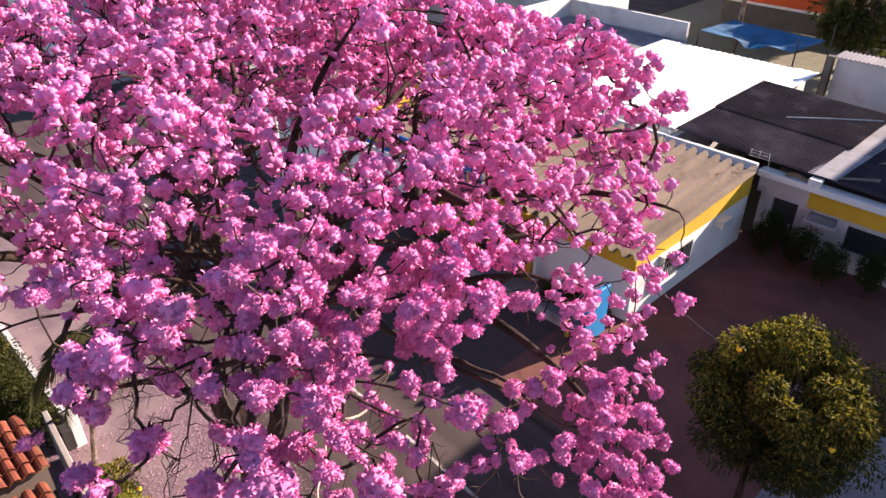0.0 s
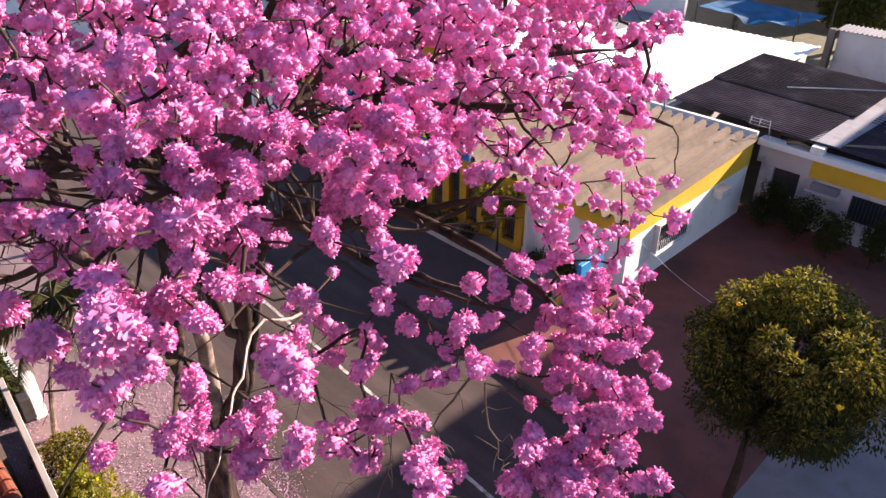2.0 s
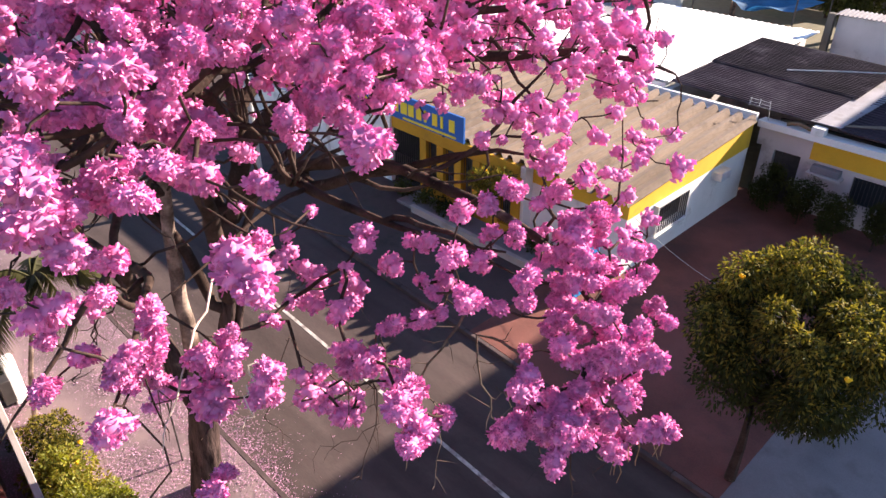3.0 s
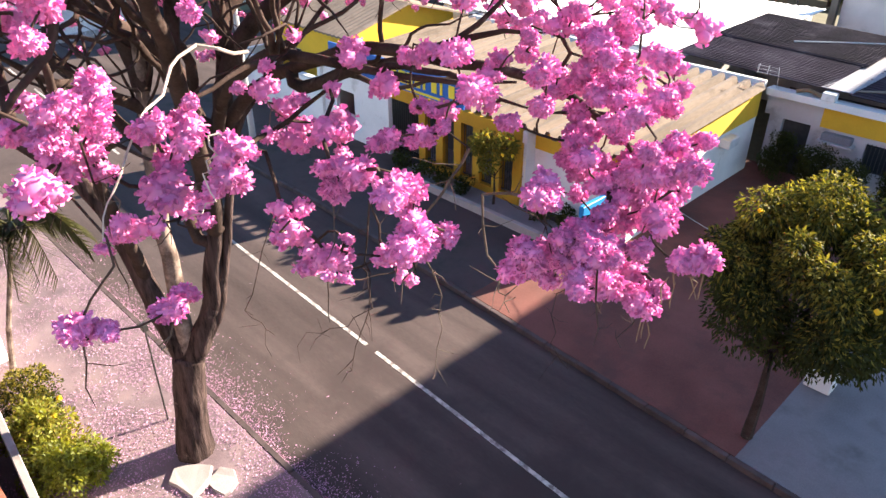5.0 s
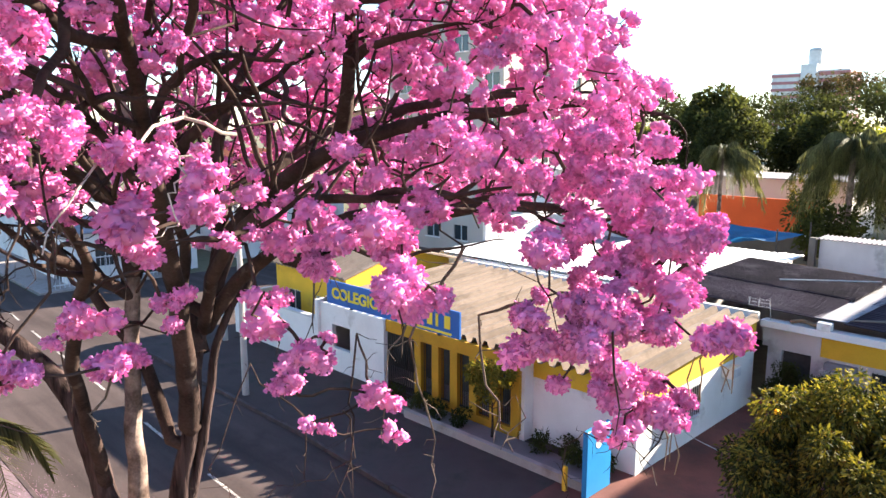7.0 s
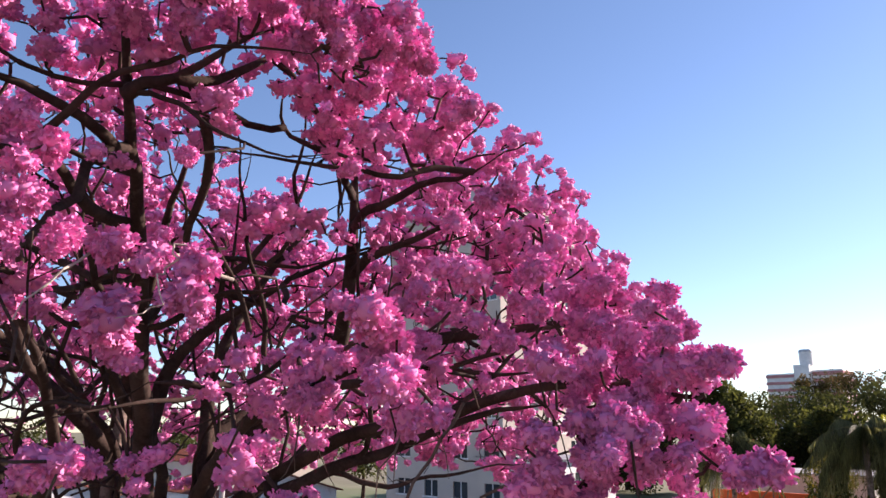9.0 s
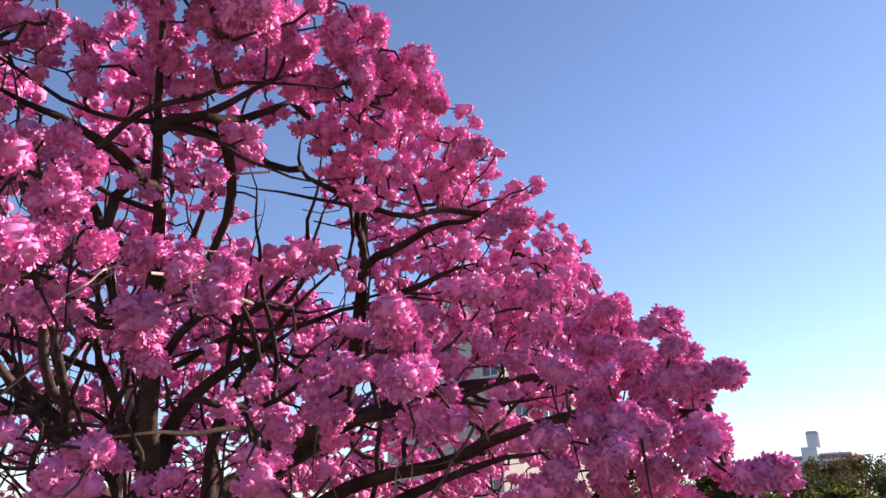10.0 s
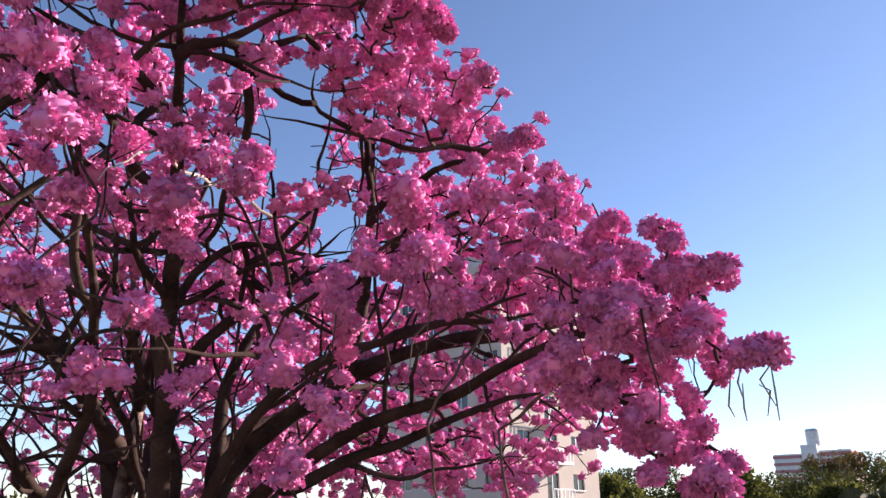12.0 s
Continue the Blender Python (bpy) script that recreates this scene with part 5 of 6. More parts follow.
# ---- other houses along the street ----
def plain_house(name, label, x0, x1, y0, y1, h, mat, roof_mat, windows_y=(), windows_x=(), gable=True):
    cx, cy = (x0 + x1) / 2, (y0 + y1) / 2
    t = thing(name, label, "house", at=(cx, cy, 0))
    m = Matrix.Translation((-cx, -cy, 0))
    bm = bmesh.new()
    wall(bm, "x", y0, y0 + 0.2, x0, x1, 0, h, windows_y)
    part("front_wall", bm, mat, t).matrix_basis = m
    part("side_wall", wall(bmesh.new(), "y", x1 - 0.2, x1, y0 + 0.2, y1, 0, h, windows_x), mat, t).matrix_basis = m
    part("back_wall", boxed(x0, x1 - 0.2, y1 - 0.2, y1, 0, h), mat, t).matrix_basis = m
    part("side_wall", boxed(x0, x0 + 0.2, y0 + 0.2, y1 - 0.2, 0, h), mat, t).matrix_basis = m
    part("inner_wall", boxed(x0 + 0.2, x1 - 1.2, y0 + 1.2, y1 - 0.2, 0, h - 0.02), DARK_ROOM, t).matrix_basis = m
    for a0, a1, z0, z1 in windows_y:
        wn = part("window", boxed(a0 + 0.04, a1 - 0.04, y0 + 0.1, y0 + 0.12, z0 + 0.04, z1 - 0.04), GLASS, t)
        wn.matrix_basis = m
        part("frame", wall(bmesh.new(), "x", y0 + 0.06, y0 + 0.16, a0, a1, z0, z1, [(a0 + 0.05, (a0 + a1) / 2 - 0.02, z0 + 0.05, z1 - 0.05), ((a0 + a1) / 2 + 0.02, a1 - 0.05, z0 + 0.05, z1 - 0.05)]), PALE_METAL, wn)
    for a0, a1, z0, z1 in windows_x:
        wn = part("window", boxed(x1 - 0.12, x1 - 0.1, a0 + 0.04, a1 - 0.04, z0 + 0.04, z1 - 0.04), GLASS, t)
        wn.matrix_basis = m
        part("frame", wall(bmesh.new(), "y", x1 - 0.16, x1 - 0.06, a0, a1, z0, z1, [(a0 + 0.05, (a0 + a1) / 2 - 0.02, z0 + 0.05, z1 - 0.05), ((a0 + a1) / 2 + 0.02, a1 - 0.05, z0 + 0.05, z1 - 0.05)]), PALE_METAL, wn)
    rise = 0.28 * (y1 - y0) / 2 if gable else 0.05
    for side in (0, 1):
        ya, yb = (y0 - 0.4, cy) if side == 0 else (y1 + 0.4, cy)
        bm = bmesh.new()
        n_rib = max(4, int((x1 - x0 + 0.8) / 0.3))
        ring = []
        for i in range(n_rib * 2 + 1):
            x = x0 - 0.4 + (x1 - x0 + 0.8) * i / (n_rib * 2)
            lift = 0.05 * (i % 2)
            ring.append([bm.verts.new((x, ya, h - 0.05 + lift)), bm.verts.new((x, yb, h + rise + lift)), bm.verts.new((x, yb, h + rise + lift - 0.08)), bm.verts.new((x, ya, h - 0.13 + lift))])
        for p, q in zip(ring, ring[1:]):
            for k in range(4):
                bm.faces.new((p[k], p[(k + 1) % 4], q[(k + 1) % 4], q[k]))
        bm.faces.new(ring[0])
        bm.faces.new(ring[-1][::-1])
        bmesh.ops.recalc_face_normals(bm, faces=bm.faces)
        part("roof", bm, roof_mat, t).matrix_basis = m
    if gable:
        for x in (x0 + 0.1, x1 - 0.1):
            bm = bmesh.new()
            for dx in (-0.1, 0.1):
                bm.verts.new((x + dx, y0, h)), bm.verts.new((x + dx, y1, h)), bm.verts.new((x + dx, cy, h + rise - 0.08))
            bm.verts.ensure_lookup_table()
            q = bm.verts
            for f in ((0, 1, 2), (5, 4, 3), (0, 3, 4, 1), (1, 4, 5, 2), (2, 5, 3, 0)):
                bm.faces.new([q[i] for i in f])
            part("gable", bm, mat, t).matrix_basis = m
    return t


front = thing("perimeter_wall", "long white stained street wall beside the school", "wall")
part("wall_run", boxed(-20.2, -13.3, 7.5, 7.7, 0, 2.1), WHITE_WALL, front)
part("wall_run", boxed(-20.2, -20.0, 7.704, 16, 0, 2.1), WHITE_WALL, front)
part("coping", boxed(-20.25, -13.3, 7.46, 7.74, 2.104, 2.18), GREY_WALL, front)
plain_house("yellow_house", "yellow house behind the street wall", -19.5, -13.8, 9.5, 16, 3.6, YELLOW_WALL, FIBRE_ROOF, [(-18.6, -17.4, 1.2, 2.3), (-16.2, -15, 1.2, 2.3)])
plain_house("white_house", "two-storey white house with a wide window", -26.4, -19.2, 32.3, 39, 7.2, WHITE_WALL, GREY_ROOF, [(-22.6, -20.9, 4.9, 6.2), (-25.2, -23.9, 4.9, 6.2)], [(34, 35.5, 4.9, 6.2)], gable=False)
plain_house("corner_house", "low white corner house with a clay roof", -46, -37.5, 5.2, 14, 3.4, WHITE_WALL, GREY_ROOF, [(-45, -43.4, 1.0, 2.2), (-40, -38.6, 0.05, 2.4)], [(7, 8.4, 1.0, 2.2), (10, 12.4, 0.05, 2.4)], gable=False)
plain_house("clay_roof_house", "white house with an orange clay roof", -60, -49, 6, 16, 3.8, WHITE_WALL, CLAY, [(-58, -56, 1.2, 2.4), (-54, -52, 1.2, 2.4)])
plain_house("clay_roof_house", "white house with an orange clay roof", -50, -38.5, 18, 28, 4.4, WHITE_WALL, CLAY, [(-47, -45, 1.2, 2.4)], [(20, 22, 1.2, 2.4), (24, 26, 1.2, 2.4)])
plain_house("clay_roof_house", "beige house with an orange clay roof", -64, -53, 24, 36, 6.2, BEIGE_WALL, CLAY, [(-62, -60, 3.6, 4.8), (-57, -55, 3.6, 4.8)], [(27, 29, 3.6, 4.8)])
plain_house("beige_house", "beige house across the street", -44, -33, -22, -10.5, 4.0, BEIGE_WALL, CLAY, (), [(-20, -18, 1.2, 2.4), (-15, -13, 1.2, 2.4)])
fence = thing("white_fence", "white barred fence before the corner house", "fence")
for k in range(24):
    y = 4.2 + k * 0.28
    part("bar", tube(bmesh.new(), [(-36.6, y, 0.0), (-36.6, y, 1.9)], 0.02, 5), PALE_METAL, fence)
part("rail", boxed(-36.63, -36.57, 4.1, 10.8, 1.78, 1.84), PALE_METAL, fence)
part("rail", boxed(-36.63, -36.57, 4.1, 10.8, 0.3, 0.36), PALE_METAL, fence)

orange = thing("orange_wall", "orange painted yard wall", "wall")
part("wall_run", boxed(-17, -7.0, 50, 50.3, 1.8, 4.4), ORANGE_WALL, orange)
part("ledge", boxed(-17, -7.0, 49.85, 50.35, 1.62, 1.796), WHITE_WALL, orange, "white ledge")
# dark strip that paints in the shaded area below the orange wall
part("base_wall", boxed(-17, 8, 50.02, 50.28, 0, 1.616), DARK_ROOM, orange, "dark base with the shade below the ledge painted in")
plain_house("beige_house", "beige low house beyond the yard", -22, -8, 60, 68, 5.4, BEIGE_WALL, GREY_ROOF, [(-20, -18, 2, 3.4), (-13, -11, 2, 3.4)], gable=False)


# ---- tall buildings ----
def apartment_block():
    x0, x1, y0, y1, floors, step = -36.8, -23.9, 31.9, 43.9, 9, 2.95
    h = floors * step
    t = thing("apartment_building", "tall pale apartment building with balconies", "building", at=(-30, 38, 0))
    m = Matrix.Translation((30, -38, 0))
    cols_x = [x0 + 1.4 + k * 3.2 for k in range(4)]
    cols_y = [y0 + 1.6 + k * 3.4 for k in range(3)]
    holes_x = [(a, a + 1.5, f * step + 1.1, f * step + 2.3) for f in range(floors) for a in cols_x]
    holes_y = [(a, a + 1.5, f * step + (0.15 if k == 1 else 1.1), f * step + 2.3) for f in range(floors) for k, a in enumerate(cols_y)]
    part("front_wall", wall(bmesh.new(), "x", y0, y0 + 0.25, x0, x1 - 0.25, 0, h, holes_x), BEIGE_WALL, t).matrix_basis = m
    part("side_wall", wall(bmesh.new(), "y", x1 - 0.25, x1, y0, y1, 0, h, holes_y), BEIGE_WALL, t).matrix_basis = m
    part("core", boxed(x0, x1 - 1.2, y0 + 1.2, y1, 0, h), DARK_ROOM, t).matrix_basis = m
    part("roof", boxed(x0 - 0.2, x1 + 0.2, y0 - 0.2, y1 + 0.2, h, h + 0.6), BEIGE_WALL, t).matrix_basis = m
    part("roof_tank", boxed(x0 + 4, x0 + 9, y0 + 3, y0 + 8, h + 0.604, h + 3.2), GREY_WALL, t).matrix_basis = m
    for a0, a1, z0, z1 in holes_x:
        wn = part("window", boxed(a0, a1, y0 + 0.12, y0 + 0.14, z0, z1), GLASS, t)
        wn.matrix_basis = m
        part("frame", boxed((a0 + a1) / 2 - 0.04, (a0 + a1) / 2 + 0.04, y0 + 0.08, y0 + 0.118, z0, z1), PALE_METAL, wn)
        part("sill", boxed(a0 - 0.1, a1 + 0.1, y0 - 0.1, y0 - 0.003, z0 - 0.1, z0), WHITE_WALL, wn)
    for i, (a0, a1, z0, z1) in enumerate(holes_y):
        wn = part("window", boxed(x1 - 0.14, x1 - 0.12, a0, a1, z0, z1), GLASS, t)
        wn.matrix_basis = m
        part("frame", boxed(x1 - 0.118, x1 - 0.08, (a0 + a1) / 2 - 0.04, (a0 + a1) / 2 + 0.04, z0, z1), PALE_METAL, wn)
        if i % 3 == 1:
            b = part("balcony", boxed(x1 + 0.003, x1 + 1.1, a0 - 0.6, a1 + 0.6, z0 - 0.25, z0 - 0.08), WHITE_WALL, t)
            b.matrix_basis = m
            part("railing", wall(bmesh.new(), "y", x1 + 1.02, x1 + 1.07, a0 - 0.6, a1 + 0.6, z0 - 0.08, z0 + 0.95, [(a0 - 0.55 + q * 0.45, a0 - 0.2 + q * 0.45, z0, z0 + 0.88) for q in range(6)]), PALE_METAL, b)
        else:
            part("sill", boxed(x1 + 0.003, x1 + 0.1, a0 - 0.1, a1 + 0.1, z0 - 0.1, z0), WHITE_WALL, wn)


apartment_block()


def hill_tower():
    t = thing("hill_building", "distant white building with brick-red bands and a stair tower", "building", at=(-98, 325, 0))
    m = Matrix.Translation((98, -325, 0))
    part("block", boxed(-115.5, -104.2, 318, 332, 0, 32.6), WHITE_WALL, t).matrix_basis = m
    part("block", boxed(-97.4, -85.5, 321, 335, 0, 33.6), WHITE_WALL, t).matrix_basis = m
    for k in range(9):
        z = 7.6 + k * 2.9
        part("band", boxed(-115.8, -104.0, 317.6, 332.3, z, z + 1.2), BRICK_BAND, t).matrix_basis = m
        part("band", boxed(-97.2, -85.2, 320.6, 335.3, z + 0.5, z + 2.1), BRICK_BAND, t).matrix_basis = m
    part("stair_tower", boxed(-103.9, -97.5, 318, 330, 0, 36), WHITE_WALL, t).matrix_basis = m
    part("water_tank", tube(bmesh.new(), [(-99.6, 322, 36), (-99.6, 322, 41.5)], 2.7, 16), WHITE_WALL, t).matrix_basis = m
    part("tank_cap", tube(bmesh.new(), [(-99.6, 322, 41.5), (-99.6, 322, 42.6)], [2.9, 2.2], 16), GREY_WALL, t).matrix_basis = m


hill_tower()


# ---- poles and wires ----
def utility_pole(x, y, h, arm):
    t = thing("utility_pole", "grey concrete utility pole on the pavement", "pole", "utility poles", at=(x, y, PAVE))
    part("shaft", tube(bmesh.new(), [(0, 0, -0.2), (0, 0, h)], [0.14, 0.09], 10), POLE_GREY, t)
    part("cross_arm", boxed(-0.05, 0.05, -arm, arm, h - 0.6, h - 0.48), POLE_GREY, t)
    for k in (-1, 0, 1):
        part("insulator", tube(bmesh.new(), [(0, k * arm * 0.85, h - 0.48), (0, k * arm * 0.85, h - 0.33)], [0.04, 0.03], 8), DARK_METAL, t)


utility_pole(-12.2, 3.5, 7.6, 0.8)
utility_pole(-19.2, 6.4, 6.5, 0.7)
wires = thing("street_wires", "dark overhead wires between the poles", "wire")
for dy in (-0.65, 0.0, 0.65):
    pts = [(-12.2 - 34 * s, 3.5 + dy + 2.4 * s, 7.4 - 2.2 * s * (1 - s)) for s in (k / 12 for k in range(13))]
    part("wire", tube(bmesh.new(), pts, 0.012, 4), DARK_METAL, wires)
drop = thing("service_cable", "thin cable slung across the forecourt", "wire")
pts = [(1.57 + 6.6 * s, 8.6 - 3.6 * s, 2.15 + 1.2 * s - 1.6 * s * (1 - s)) for s in (k / 14 for k in range(15))]
part("cable", tube(bmesh.new(), pts, 0.008, 5), POLE_GREY, drop)
stake = thing("metal_post", "thin dark metal post on the pavement", "post", at=(-1.15, -5.6, PAVE))
part("shaft", tube(bmesh.new(), [(0, 0, -0.1), (0.02, 0, 2.45)], 0.022, 6), DARK_METAL, stake)
part("cap", boxed(-0.06, 0.1, -0.06, 0.06, 2.454, 2.62, bevel=0.01), DARK_METAL, stake)
meter = thing("white_box", "small white metal box standing on the slab", "box", at=(8.45, 5.75, PAVE))
part("body", boxed(-0.3, 0.3, -0.25, 0.25, 0, 0.85, bevel=0.03), WHITE_WALL, meter)
part("lock", tube(bmesh.new(), [(0.05, -0.256, 0.5), (0.05, -0.28, 0.5)], 0.05, 8), DARK_METAL, meter, "small dark lock")


# ---- greenery ----
def branchy(bm, base, height, spread, r, count, g_, lean=(0, 0)):
    """A tapered trunk with limbs."""
    b = Vector(base)
    top = b + Vector((lean[0], lean[1], height))
    tube(bm, [b, b.lerp(top, 0.4) + Vector((0.03, 0.05, 0)) * height * 0.3, top], [r, r * 0.75, r * 0.4], 8)
    for k in range(count):
        a_ = 6.283 * k / count + g_.uniform(-0.4, 0.4)
        s_ = b.lerp(top, g_.uniform(0.75, 1.0))
        e_ = s_ + Vector((math.cos(a_) * spread, math.sin(a_) * spread, spread * g_.uniform(0.35, 1.0)))
        tube(bm, [s_, s_.lerp(e_, 0.5) + Vector((0, 0, spread * 0.1)), e_], [r * 0.45, r * 0.28, r * 0.1], 6)


def crown_points(g_, centre, radii, n_, lumps, lump_r, shell=0.6):
    """Leaf places in lumps over an ellipsoid, with gaps between the lumps."""
    w = unit(g_, lumps)
    mids = np.array(centre) + w * np.array(radii) * g_.uniform(shell, 1.0, (lumps, 1))
    pick = g_.integers(0, lumps, n_)
    out = unit(g_, n_)
    pts = mids[pick] + out * lump_r * np.cbrt(g_.uniform(0.15, 1.0, (n_, 1))) * g_.uniform(0.7, 1.3, lumps)[pick][:, None]
    return pts, out


def leafy(name, label, category, base, trunk_h, trunk_r, centre, radii, count, lumps, lump_r, leaf_l, leaf_w, mat, seed, group="", droop=0.4, flowers=0, limbs=7, second=None):
    g_ = np.random.default_rng(seed)
    t = thing(name, label, category, group, at=base)
    m = Matrix.Translation(-Vector(base))
    bm = bmesh.new()
    branchy(bm, base, trunk_h, min(radii[0], radii[1]) * 0.75, trunk_r, limbs, g_)
    part("trunk", bm, BARK, t).matrix_basis = m
    pts, out = crown_points(g_, centre, radii, count, lumps, lump_r)
    keep = pts[:, 2] > base[2] + 0.05
    pts, out = pts[keep], out[keep]
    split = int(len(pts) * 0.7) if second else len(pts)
    v_, f_ = leaf_quads(g_, pts[:split], leaf_l, leaf_w, droop, out[:split])
    child("crown", fast_mesh("crown", v_, f_, mat), t, kind="stuff", matrix=m)
    # paler leaves, picked by height, paint sunlight onto the upper crown
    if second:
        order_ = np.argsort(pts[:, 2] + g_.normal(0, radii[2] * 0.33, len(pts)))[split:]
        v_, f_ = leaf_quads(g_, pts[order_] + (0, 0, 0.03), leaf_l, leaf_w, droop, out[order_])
        child("young_leaves", fast_mesh("young_leaves", v_, f_, second), t, "paler leaves towards the top, with sunlight put into their colour", "stuff", m)
    if flowers:
        w = unit(g_, flowers)
        w[:, 2] = np.abs(w[:, 2]) * 0.9 + 0.05
        for p in np.array(centre) + w * (np.array(radii) + lump_r * 0.3):
            bm = bmesh.new()
            bmesh.ops.create_icosphere(bm, subdivisions=2, radius=0.055)
            for v_ in bm.verts:
                v_.co = Vector(p) + v_.co * g_.uniform(0.6, 1.35)
            part("flower_head", bm, YELLOW_FLOWER, t, "bright yellow flower head").matrix_basis = m
    return t


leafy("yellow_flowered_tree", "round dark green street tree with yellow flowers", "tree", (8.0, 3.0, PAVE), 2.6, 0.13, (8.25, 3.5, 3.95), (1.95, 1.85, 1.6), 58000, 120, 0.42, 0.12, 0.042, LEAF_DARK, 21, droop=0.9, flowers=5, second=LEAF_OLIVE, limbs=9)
leafy("gate_shrub", "small olive-green tree before the school front", "shrub", (-3.0, 7.1, PAVE), 1.3, 0.05, (-3.0, 7.0, 2.15), (0.75, 0.5, 0.6), 1800, 16, 0.3, 0.14, 0.06, LEAF_OLIVE, 22, flowers=4, limbs=5)
for k, (x, y, r_) in enumerate(((2.75, 15.9, 0.8), (4.1, 15.7, 0.74), (5.35, 15.3, 0.78), (6.7, 15.6, 0.6))):
    leafy("court_shrub", "dark clipped shrub against the house wall", "shrub", (x, y, PAVE), 0.9, 0.04, (x, y, 1.2 + 0.1 * (k % 2)), (r_ * 0.66, r_ * 0.6, r_ * 1.05), 5200, 30, 0.26, 0.08, 0.04, LEAF_DARK, 30 + k, "shrubs in the forecourt", limbs=4)
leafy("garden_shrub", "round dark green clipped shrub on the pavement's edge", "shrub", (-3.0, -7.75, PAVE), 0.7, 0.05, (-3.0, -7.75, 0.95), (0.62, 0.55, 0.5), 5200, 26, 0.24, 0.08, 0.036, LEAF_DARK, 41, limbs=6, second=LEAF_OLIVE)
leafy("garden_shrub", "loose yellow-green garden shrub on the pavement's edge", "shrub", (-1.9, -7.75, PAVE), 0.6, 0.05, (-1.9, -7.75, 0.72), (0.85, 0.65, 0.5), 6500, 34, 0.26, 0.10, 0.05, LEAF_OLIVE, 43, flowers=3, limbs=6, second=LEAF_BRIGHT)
leafy("garden_shrub", "low bright green shrub beside the tree", "shrub", (-0.85, -7.35, PAVE), 0.3, 0.03, (-0.85, -7.35, 0.42), (0.5, 0.38, 0.26), 2600, 18, 0.2, 0.12, 0.035, LEAF_BRIGHT, 42, limbs=5)
leafy("garden_shrub", "loose yellow-green garden shrub on the pavement's edge", "shrub", (-0.9, -8.0, PAVE), 0.5, 0.04, (-0.9, -8.0, 0.6), (0.7, 0.5, 0.42), 3600, 24, 0.25, 0.10, 0.05, LEAF_BRIGHT, 44, limbs=5)
for k, (x, y) in enumerate(((-4.3, 7.1), (-5.4, 7.0), (-6.4, 7.1), (-7.6, 7.0), (-1.2, 7.4), (0.2, 7.3), (-0.5, 7.7), (0.7, 7.7))):
    leafy("bed_shrub", "low dark plant in the front bed", "shrub", (x, y, PAVE), 0.3, 0.02, (x, y, 0.5), (0.35, 0.25, 0.25), 500, 8, 0.2, 0.12, 0.05, LEAF_DARK, 50 + k, "plants in the front bed", limbs=3)


def palm(x, y, h, reach_, fronds, seed, label, thick=0.16, curl=1.0, lean=(0.06, 0.0), leaf=0.26, mat=PALM_LEAF):
    g_ = np.random.default_rng(seed)
    t = thing("palm_tree", label, "palm", "palms", at=(x, y, 0))
    part("trunk", tube(bmesh.new(), [(0, 0, 0), (lean[0] * 0.3, lean[1] * 0.3, h * 0.4), (lean[0] * 0.72, lean[1] * 0.72, h * 0.75), (lean[0], lean[1], h)], [thick * 1.3, thick, thick * 0.85, thick * 0.9], 10), PALE_BARK, t)
    for k in range(fronds):
        a_ = 2.399 * k + g_.uniform(-0.2, 0.2)
        up_ = g_.uniform(0.15, 1.1) if leaf < 0.37 else g_.uniform(-0.5, 1.35)
        loose = leaf > 0.37
        L = reach_ * (g_.uniform(0.5, 1.15) if loose else g_.uniform(0.85, 1.15))
        bow = curl * (g_.uniform(0.35, 1.15) if loose else 1.0)
        s_ = np.linspace(0, 1, 14)
        out_ = L * (s_ * math.cos(up_ * 0.9) + 0.1 * s_ * (1 - s_))
        z_ = h + L * (math.sin(up_) * s_ - bow * (0.55 + 0.5 * math.sin(up_)) * s_ ** 2.2)
        line = np.stack([out_ * math.cos(a_), out_ * math.sin(a_), z_], 1) + (lean[0], lean[1], 0)
        v_, q_ = bark_tube(line, np.linspace(0.028, 0.006, 14), 4, k)
        pieces = [(v_, np.concatenate([q_[:, [0, 1, 2]], q_[:, [0, 2, 3]]]))]
        side_ = np.array([-math.sin(a_), math.cos(a_), 0])
        n_ = 26 if leaf < 0.3 else 46
        w_ = np.linspace(0.1, 1, n_)
        at_ = np.stack([np.interp(w_, s_, line[:, i]) for i in range(3)], 1)
        for sgn in (-1, 1):
            ln = L * leaf * np.sin(np.clip(w_ * 2.6, 0, 3.0) + 0.15)[:, None] + 0.05
            limp = leaf > 0.37
            if limp:
                ln = ln * g_.uniform(0.55, 1.15, (n_, 1))
            tip = at_ + side_ * sgn * ln * (g_.uniform(0.05, 0.6, (n_, 1)) if limp else 0.75) + np.array([math.cos(a_), math.sin(a_), 0]) * ln * (g_.uniform(-0.1, 0.5, (n_, 1)) if limp else 0.4) + np.array([0, 0, -1]) * ln * (g_.uniform(0.45, 0.9, (n_, 1)) + 0.35 * limp)
            half = np.array([math.cos(a_), math.sin(a_), 0.2]) * (0.028 * L / 2 if leaf < 0.37 else 0.034)
            vv = np.stack([at_ - half, at_ + half, tip], 1).reshape(-1, 3)
            pieces.append((vv, np.arange(len(vv)).reshape(-1, 3)))
        v_, f_ = join(pieces)
        child("frond", fast_mesh("frond", v_, f_, mat), t)
    return t


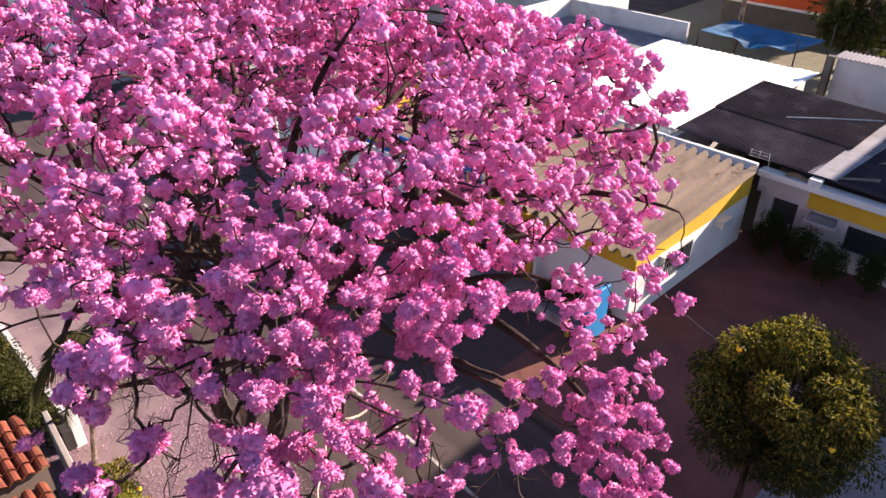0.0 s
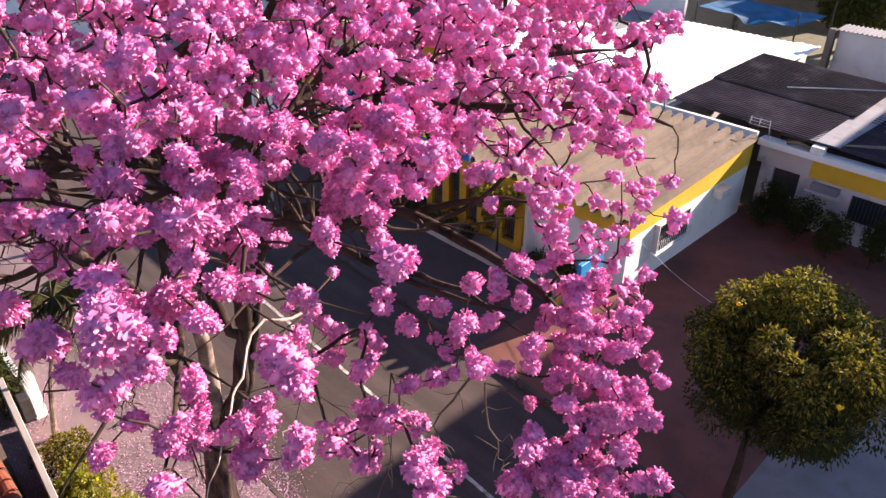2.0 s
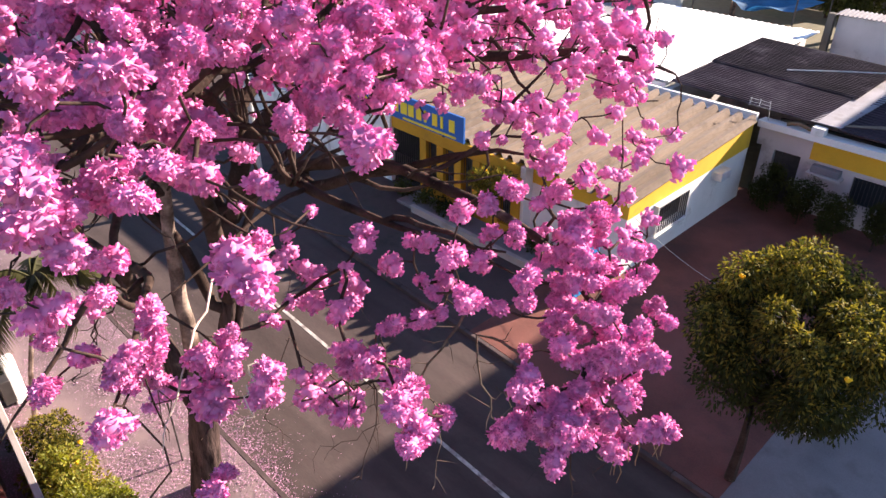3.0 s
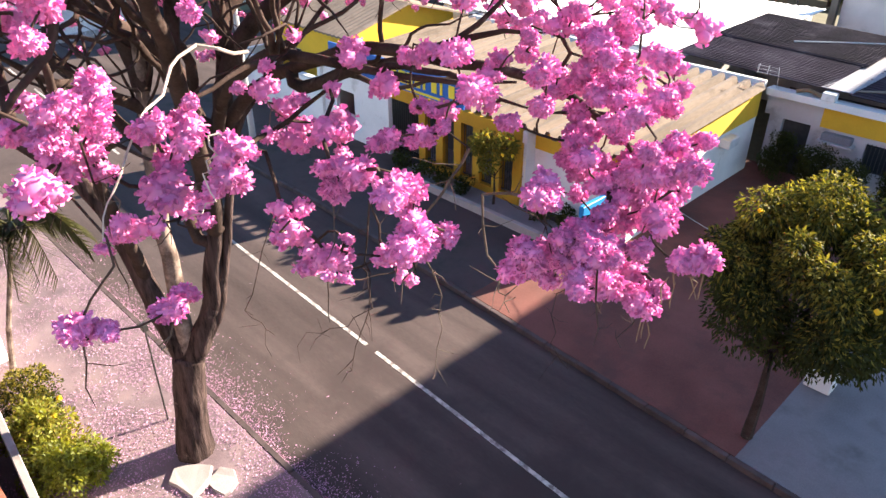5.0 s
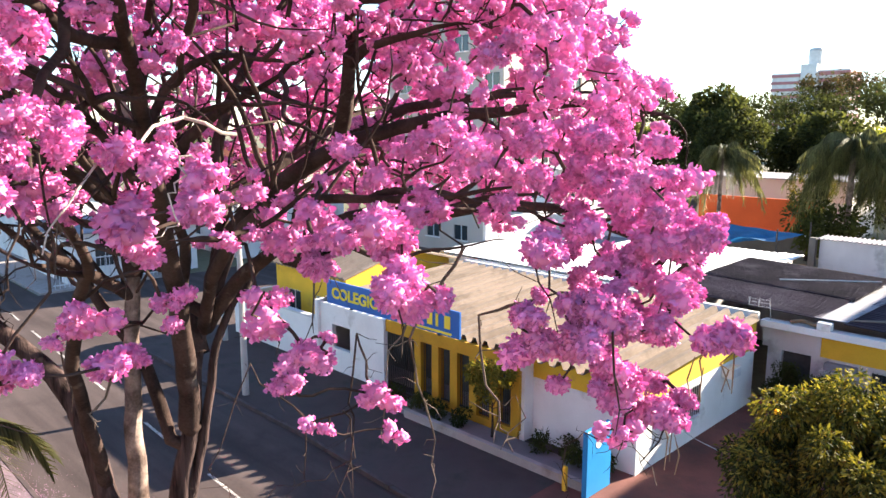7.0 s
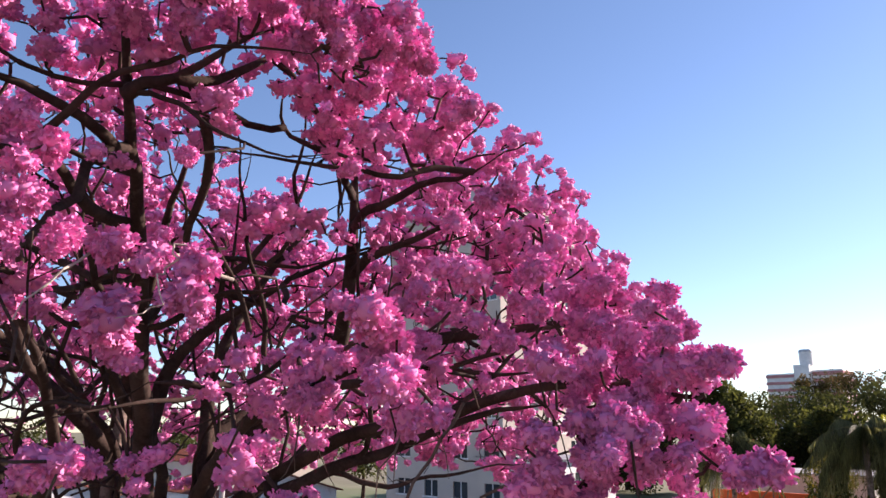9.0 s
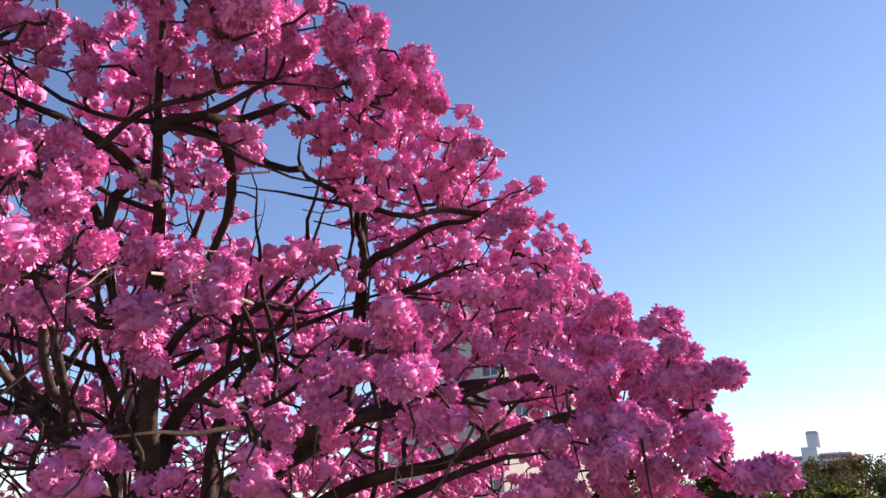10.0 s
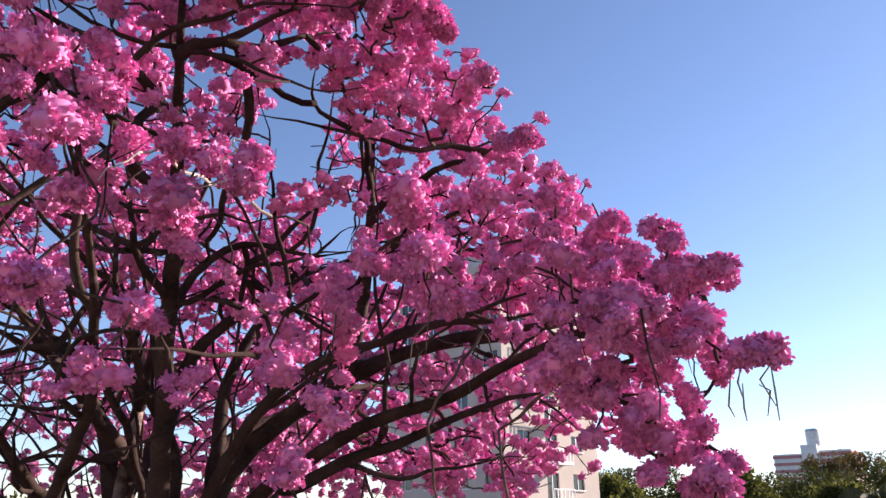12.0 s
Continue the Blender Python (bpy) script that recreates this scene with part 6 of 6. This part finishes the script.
for k, (x, y, r_, mat) in enumerate(((-6.9, -8.4, 0.6, LEAF_DARK), (-8.2, -8.5, 0.75, LEAF_DARK), (-9.8, -8.5, 0.8, LEAF_DARK), (-11.4, -8.5, 0.8, LEAF_OLIVE), (-13.2, -8.6, 0.85, LEAF_DARK), (-15.2, -8.6, 0.9, LEAF_OLIVE), (-7.4, -10.2, 1.0, LEAF_DARK), (-9.6, -10.6, 1.1, LEAF_DARK), (-12.0, -10.8, 1.2, LEAF_DARK))):
    leafy("hedge_shrub", "dark garden shrub behind the low wall", "shrub", (x, y, 0), 0.9, 0.05, (x, y, 1.15), (r_, r_ * 0.8, 0.8), 3400, 26, 0.4, 0.13, 0.05, mat, 80 + k, "shrubs of the garden", limbs=5)
solid("garden_soil", boxed(-40, -5.81, -14, -7.71, -0.04, 0.05), EARTH, "dark soil of the front garden", "soil", kind="structure")
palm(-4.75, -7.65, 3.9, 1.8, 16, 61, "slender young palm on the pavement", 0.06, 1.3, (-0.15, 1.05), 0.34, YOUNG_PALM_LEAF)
palm(-3.9, 45.0, 8.9, 4.0, 110, 62, "tall shaggy palm with drooping fronds beyond the roofs", 0.22, 2.2, leaf=0.42)
palm(-0.2, 46.0, 9.2, 4.2, 100, 63, "tall shaggy palm with drooping fronds beyond the roofs", 0.22, 2.2, leaf=0.42)
palm(-12.2, 43.2, 8.2, 3.1, 80, 64, "slender palm with drooping fronds beyond the roofs", 0.16, 2.2, leaf=0.38)
leafy("yard_tree", "bushy olive-brown tree behind the tarpaulin", "tree", (-7.4, 48.2, 0), 3.0, 0.16, (-7.4, 48.2, 4.7), (1.4, 1.2, 2.2), 4200, 28, 0.7, 0.24, 0.1, LEAF_DARK, 68, second=LEAF_OLIVE)
leafy("bright_tree", "bright yellow-green tree in the sun", "tree", (-2.4, 49.5, 0), 5.5, 0.2, (-2.4, 49.5, 8.3), (2.2, 1.8, 1.3), 5200, 34, 0.7, 0.24, 0.11, LEAF_BRIGHT, 66)
leafy("yard_tree", "dense olive tree among the palms", "tree", (-1.9, 47.6, 0), 3.6, 0.2, (-1.9, 47.6, 5.6), (2.4, 1.4, 2.2), 6500, 40, 0.8, 0.26, 0.1, LEAF_DARK, 69, second=LEAF_SUNLIT)
leafy("yard_tree", "dark bushy tree in the yard", "tree", (-4.4, 43.5, 0), 2.2, 0.2, (-4.4, 43.5, 3.4), (2.2, 2.0, 1.5), 2600, 26, 0.9, 0.4, 0.2, LEAF_DARK, 67)
far = np.random.default_rng(70)
for k in range(15):
    x = -62 + k * 5.2
    y = 88 + 5 * math.sin(k * 2.1) + (k % 3) * 5
    h = 12.6 + 1.6 * math.sin(k * 1.7) + (2.4 if k in (5, 6) else 0) - (2.2 if k > 7 else 0)
    leafy("park_tree", "large dark green park tree", "tree", (x, y, 0), h * 0.55, 0.4, (x, y, h * 0.52), (4.4, 4.4, h * 0.42), 7000, 64, 1.5, 0.65, 0.34, LEAF_FAR, 100 + k, "trees of the park", droop=0.1, second=LEAF_SUNLIT)
for k in range(12):
    x = -170 + k * 17
    leafy("park_tree", "distant dark green tree", "tree", (x, 235 + 10 * math.sin(k * 1.9), 0), 12, 0.5, (x, 235 + 10 * math.sin(k * 1.9), 15.5 + 2 * math.sin(k)), (9, 7, 6), 3200, 40, 3.0, 1.0, 0.55, LEAF_FAR, 140 + k, "trees on the hill", droop=0.1)
for k, (x, y, r_) in enumerate(((-92, 300, 6.0), (-84, 304, 7.0), (-74, 296, 6.5), (-64, 300, 7.5))):
    leafy("hill_tree", "distant brownish tree below the tower", "tree", (x, y, 0), 14, 0.4, (x, y, 22.5 + k % 2), (r_, r_, 7.0), 2600, 36, 2.4, 0.9, 0.5, LEAF_FAR, 190 + k, "trees on the hill", droop=0.1, second=LEAF_DRY)
for k, (x, y, h) in enumerate(((-70, 30, 9), (-78, 4, 8), (-84, 18, 10), (-60, 48, 10), (-48, 52, 9), (-75, -14, 8), (-95, 40, 12), (-58, -12, 6))):
    leafy("street_tree", "dark green tree down the street", "tree", (x, y, 0), h * 0.55, 0.3, (x, y, h * 0.66), (3.4, 3.4, h * 0.26), 1500, 26, 1.5, 0.6, 0.3, LEAF_FAR, 170 + k, "trees down the street", droop=0.1)

# ---- the near garden wall and its little tiled roof ----
garden = thing("garden_wall", "white garden wall along the pavement", "wall")
part("wall_run", boxed(-40, -6.12, -7.66, -7.5, 0, 0.75), GREY_WALL, garden)
part("pier", boxed(-6.1, -5.78, -7.72, -7.42, 0, 1.5, bevel=0.02), WHITE_WALL, garden)
part("meter_box", boxed(-5.76, -5.4, -7.98, -7.72, 0.5, 1.2, bevel=0.02), DARK_METAL, garden, "dark metal meter box")
skew = bmesh.new()
box(skew, -5.7, 4.0, -8.2, -8.06, 0, 1.9, bevel=0.015)
for vert in skew.verts:
    vert.co.y -= 0.073 * (vert.co.x + 5.7)
part("wall_run", skew, CONCRETE, garden, "worn concrete wall with a pale top")
tile = bmesh.new()
rows_ = []
for i in range(7):
    a_ = math.pi * i / 6
    rows_.append([tile.verts.new((math.cos(a_) * rr, yy, math.sin(a_) * rr + dz)) for yy, rr, dz in ((0, 0.145, 0.06), (0.42, 0.12, 0.0))] + [tile.verts.new((math.cos(a_) * rr, yy, math.sin(a_) * rr + dz)) for yy, rr, dz in ((0.42, 0.1, 0.0), (0, 0.125, 0.06))])
for p, q in zip(rows_, rows_[1:]):
    for k in range(4):
        tile.faces.new((p[k], p[(k + 1) % 4], q[(k + 1) % 4], q[k]))
bmesh.ops.recalc_face_normals(tile, faces=tile.faces)
tile_me = bpy.data.meshes.new("roof_tile")
tile.to_mesh(tile_me)
tile.free()
tile_me.materials.append(CLAY)


def tiled_roof(label, x0, x1, y0, y1, high, low):
    """A lean-to whose half-round tiles run down along x, on a base coloured dark for the shade below them."""
    t = thing("tiled_roof", label, "roof", "garden roofs", at=(x0, y1, 0))
    m = Matrix.Translation((-x0, -y1, 0))
    part("base_wall", boxed(x0 + 0.1, x1 - 0.25, y0, y1 - 0.05, 0, low - 0.16), SHADE_BROWN, t).matrix_basis = m
    deck = bmesh.new()
    box(deck, x0, x1 - 0.12, y0, y1, -0.05, 0)
    fall = (high - low) / (x1 - x0)
    for vert in deck.verts:
        vert.co.z += high - fall * (vert.co.x - x0) - 0.03
    part("deck", deck, POD, t).matrix_basis = m
    tilt = math.degrees(math.atan(fall))
    for i in range(int((y1 - y0) / 0.29)):
        for j in range(int((x1 - x0) / 0.34)):
            x = x1 - j * 0.34
            ob = child("roof_tile", tile_me, t)
            ob.matrix_basis = m @ pose(x, y1 - 0.15 - i * 0.29, high - fall * (x - x0) + 0.008 * random.random(), 0, tilt + random.uniform(-2, 2), 0) @ pose(0, 0, 0, 0, 0, 90 + random.uniform(-4, 4))
    return t


tiled_roof("small garden roof of red half-round clay tiles", -4.5, -2.8, -11.2, -8.75, 2.95, 2.6)
tiled_roof("lower garden roof of red half-round clay tiles", -2.7, 3.2, -11.2, -8.95, 2.4, 2.0)
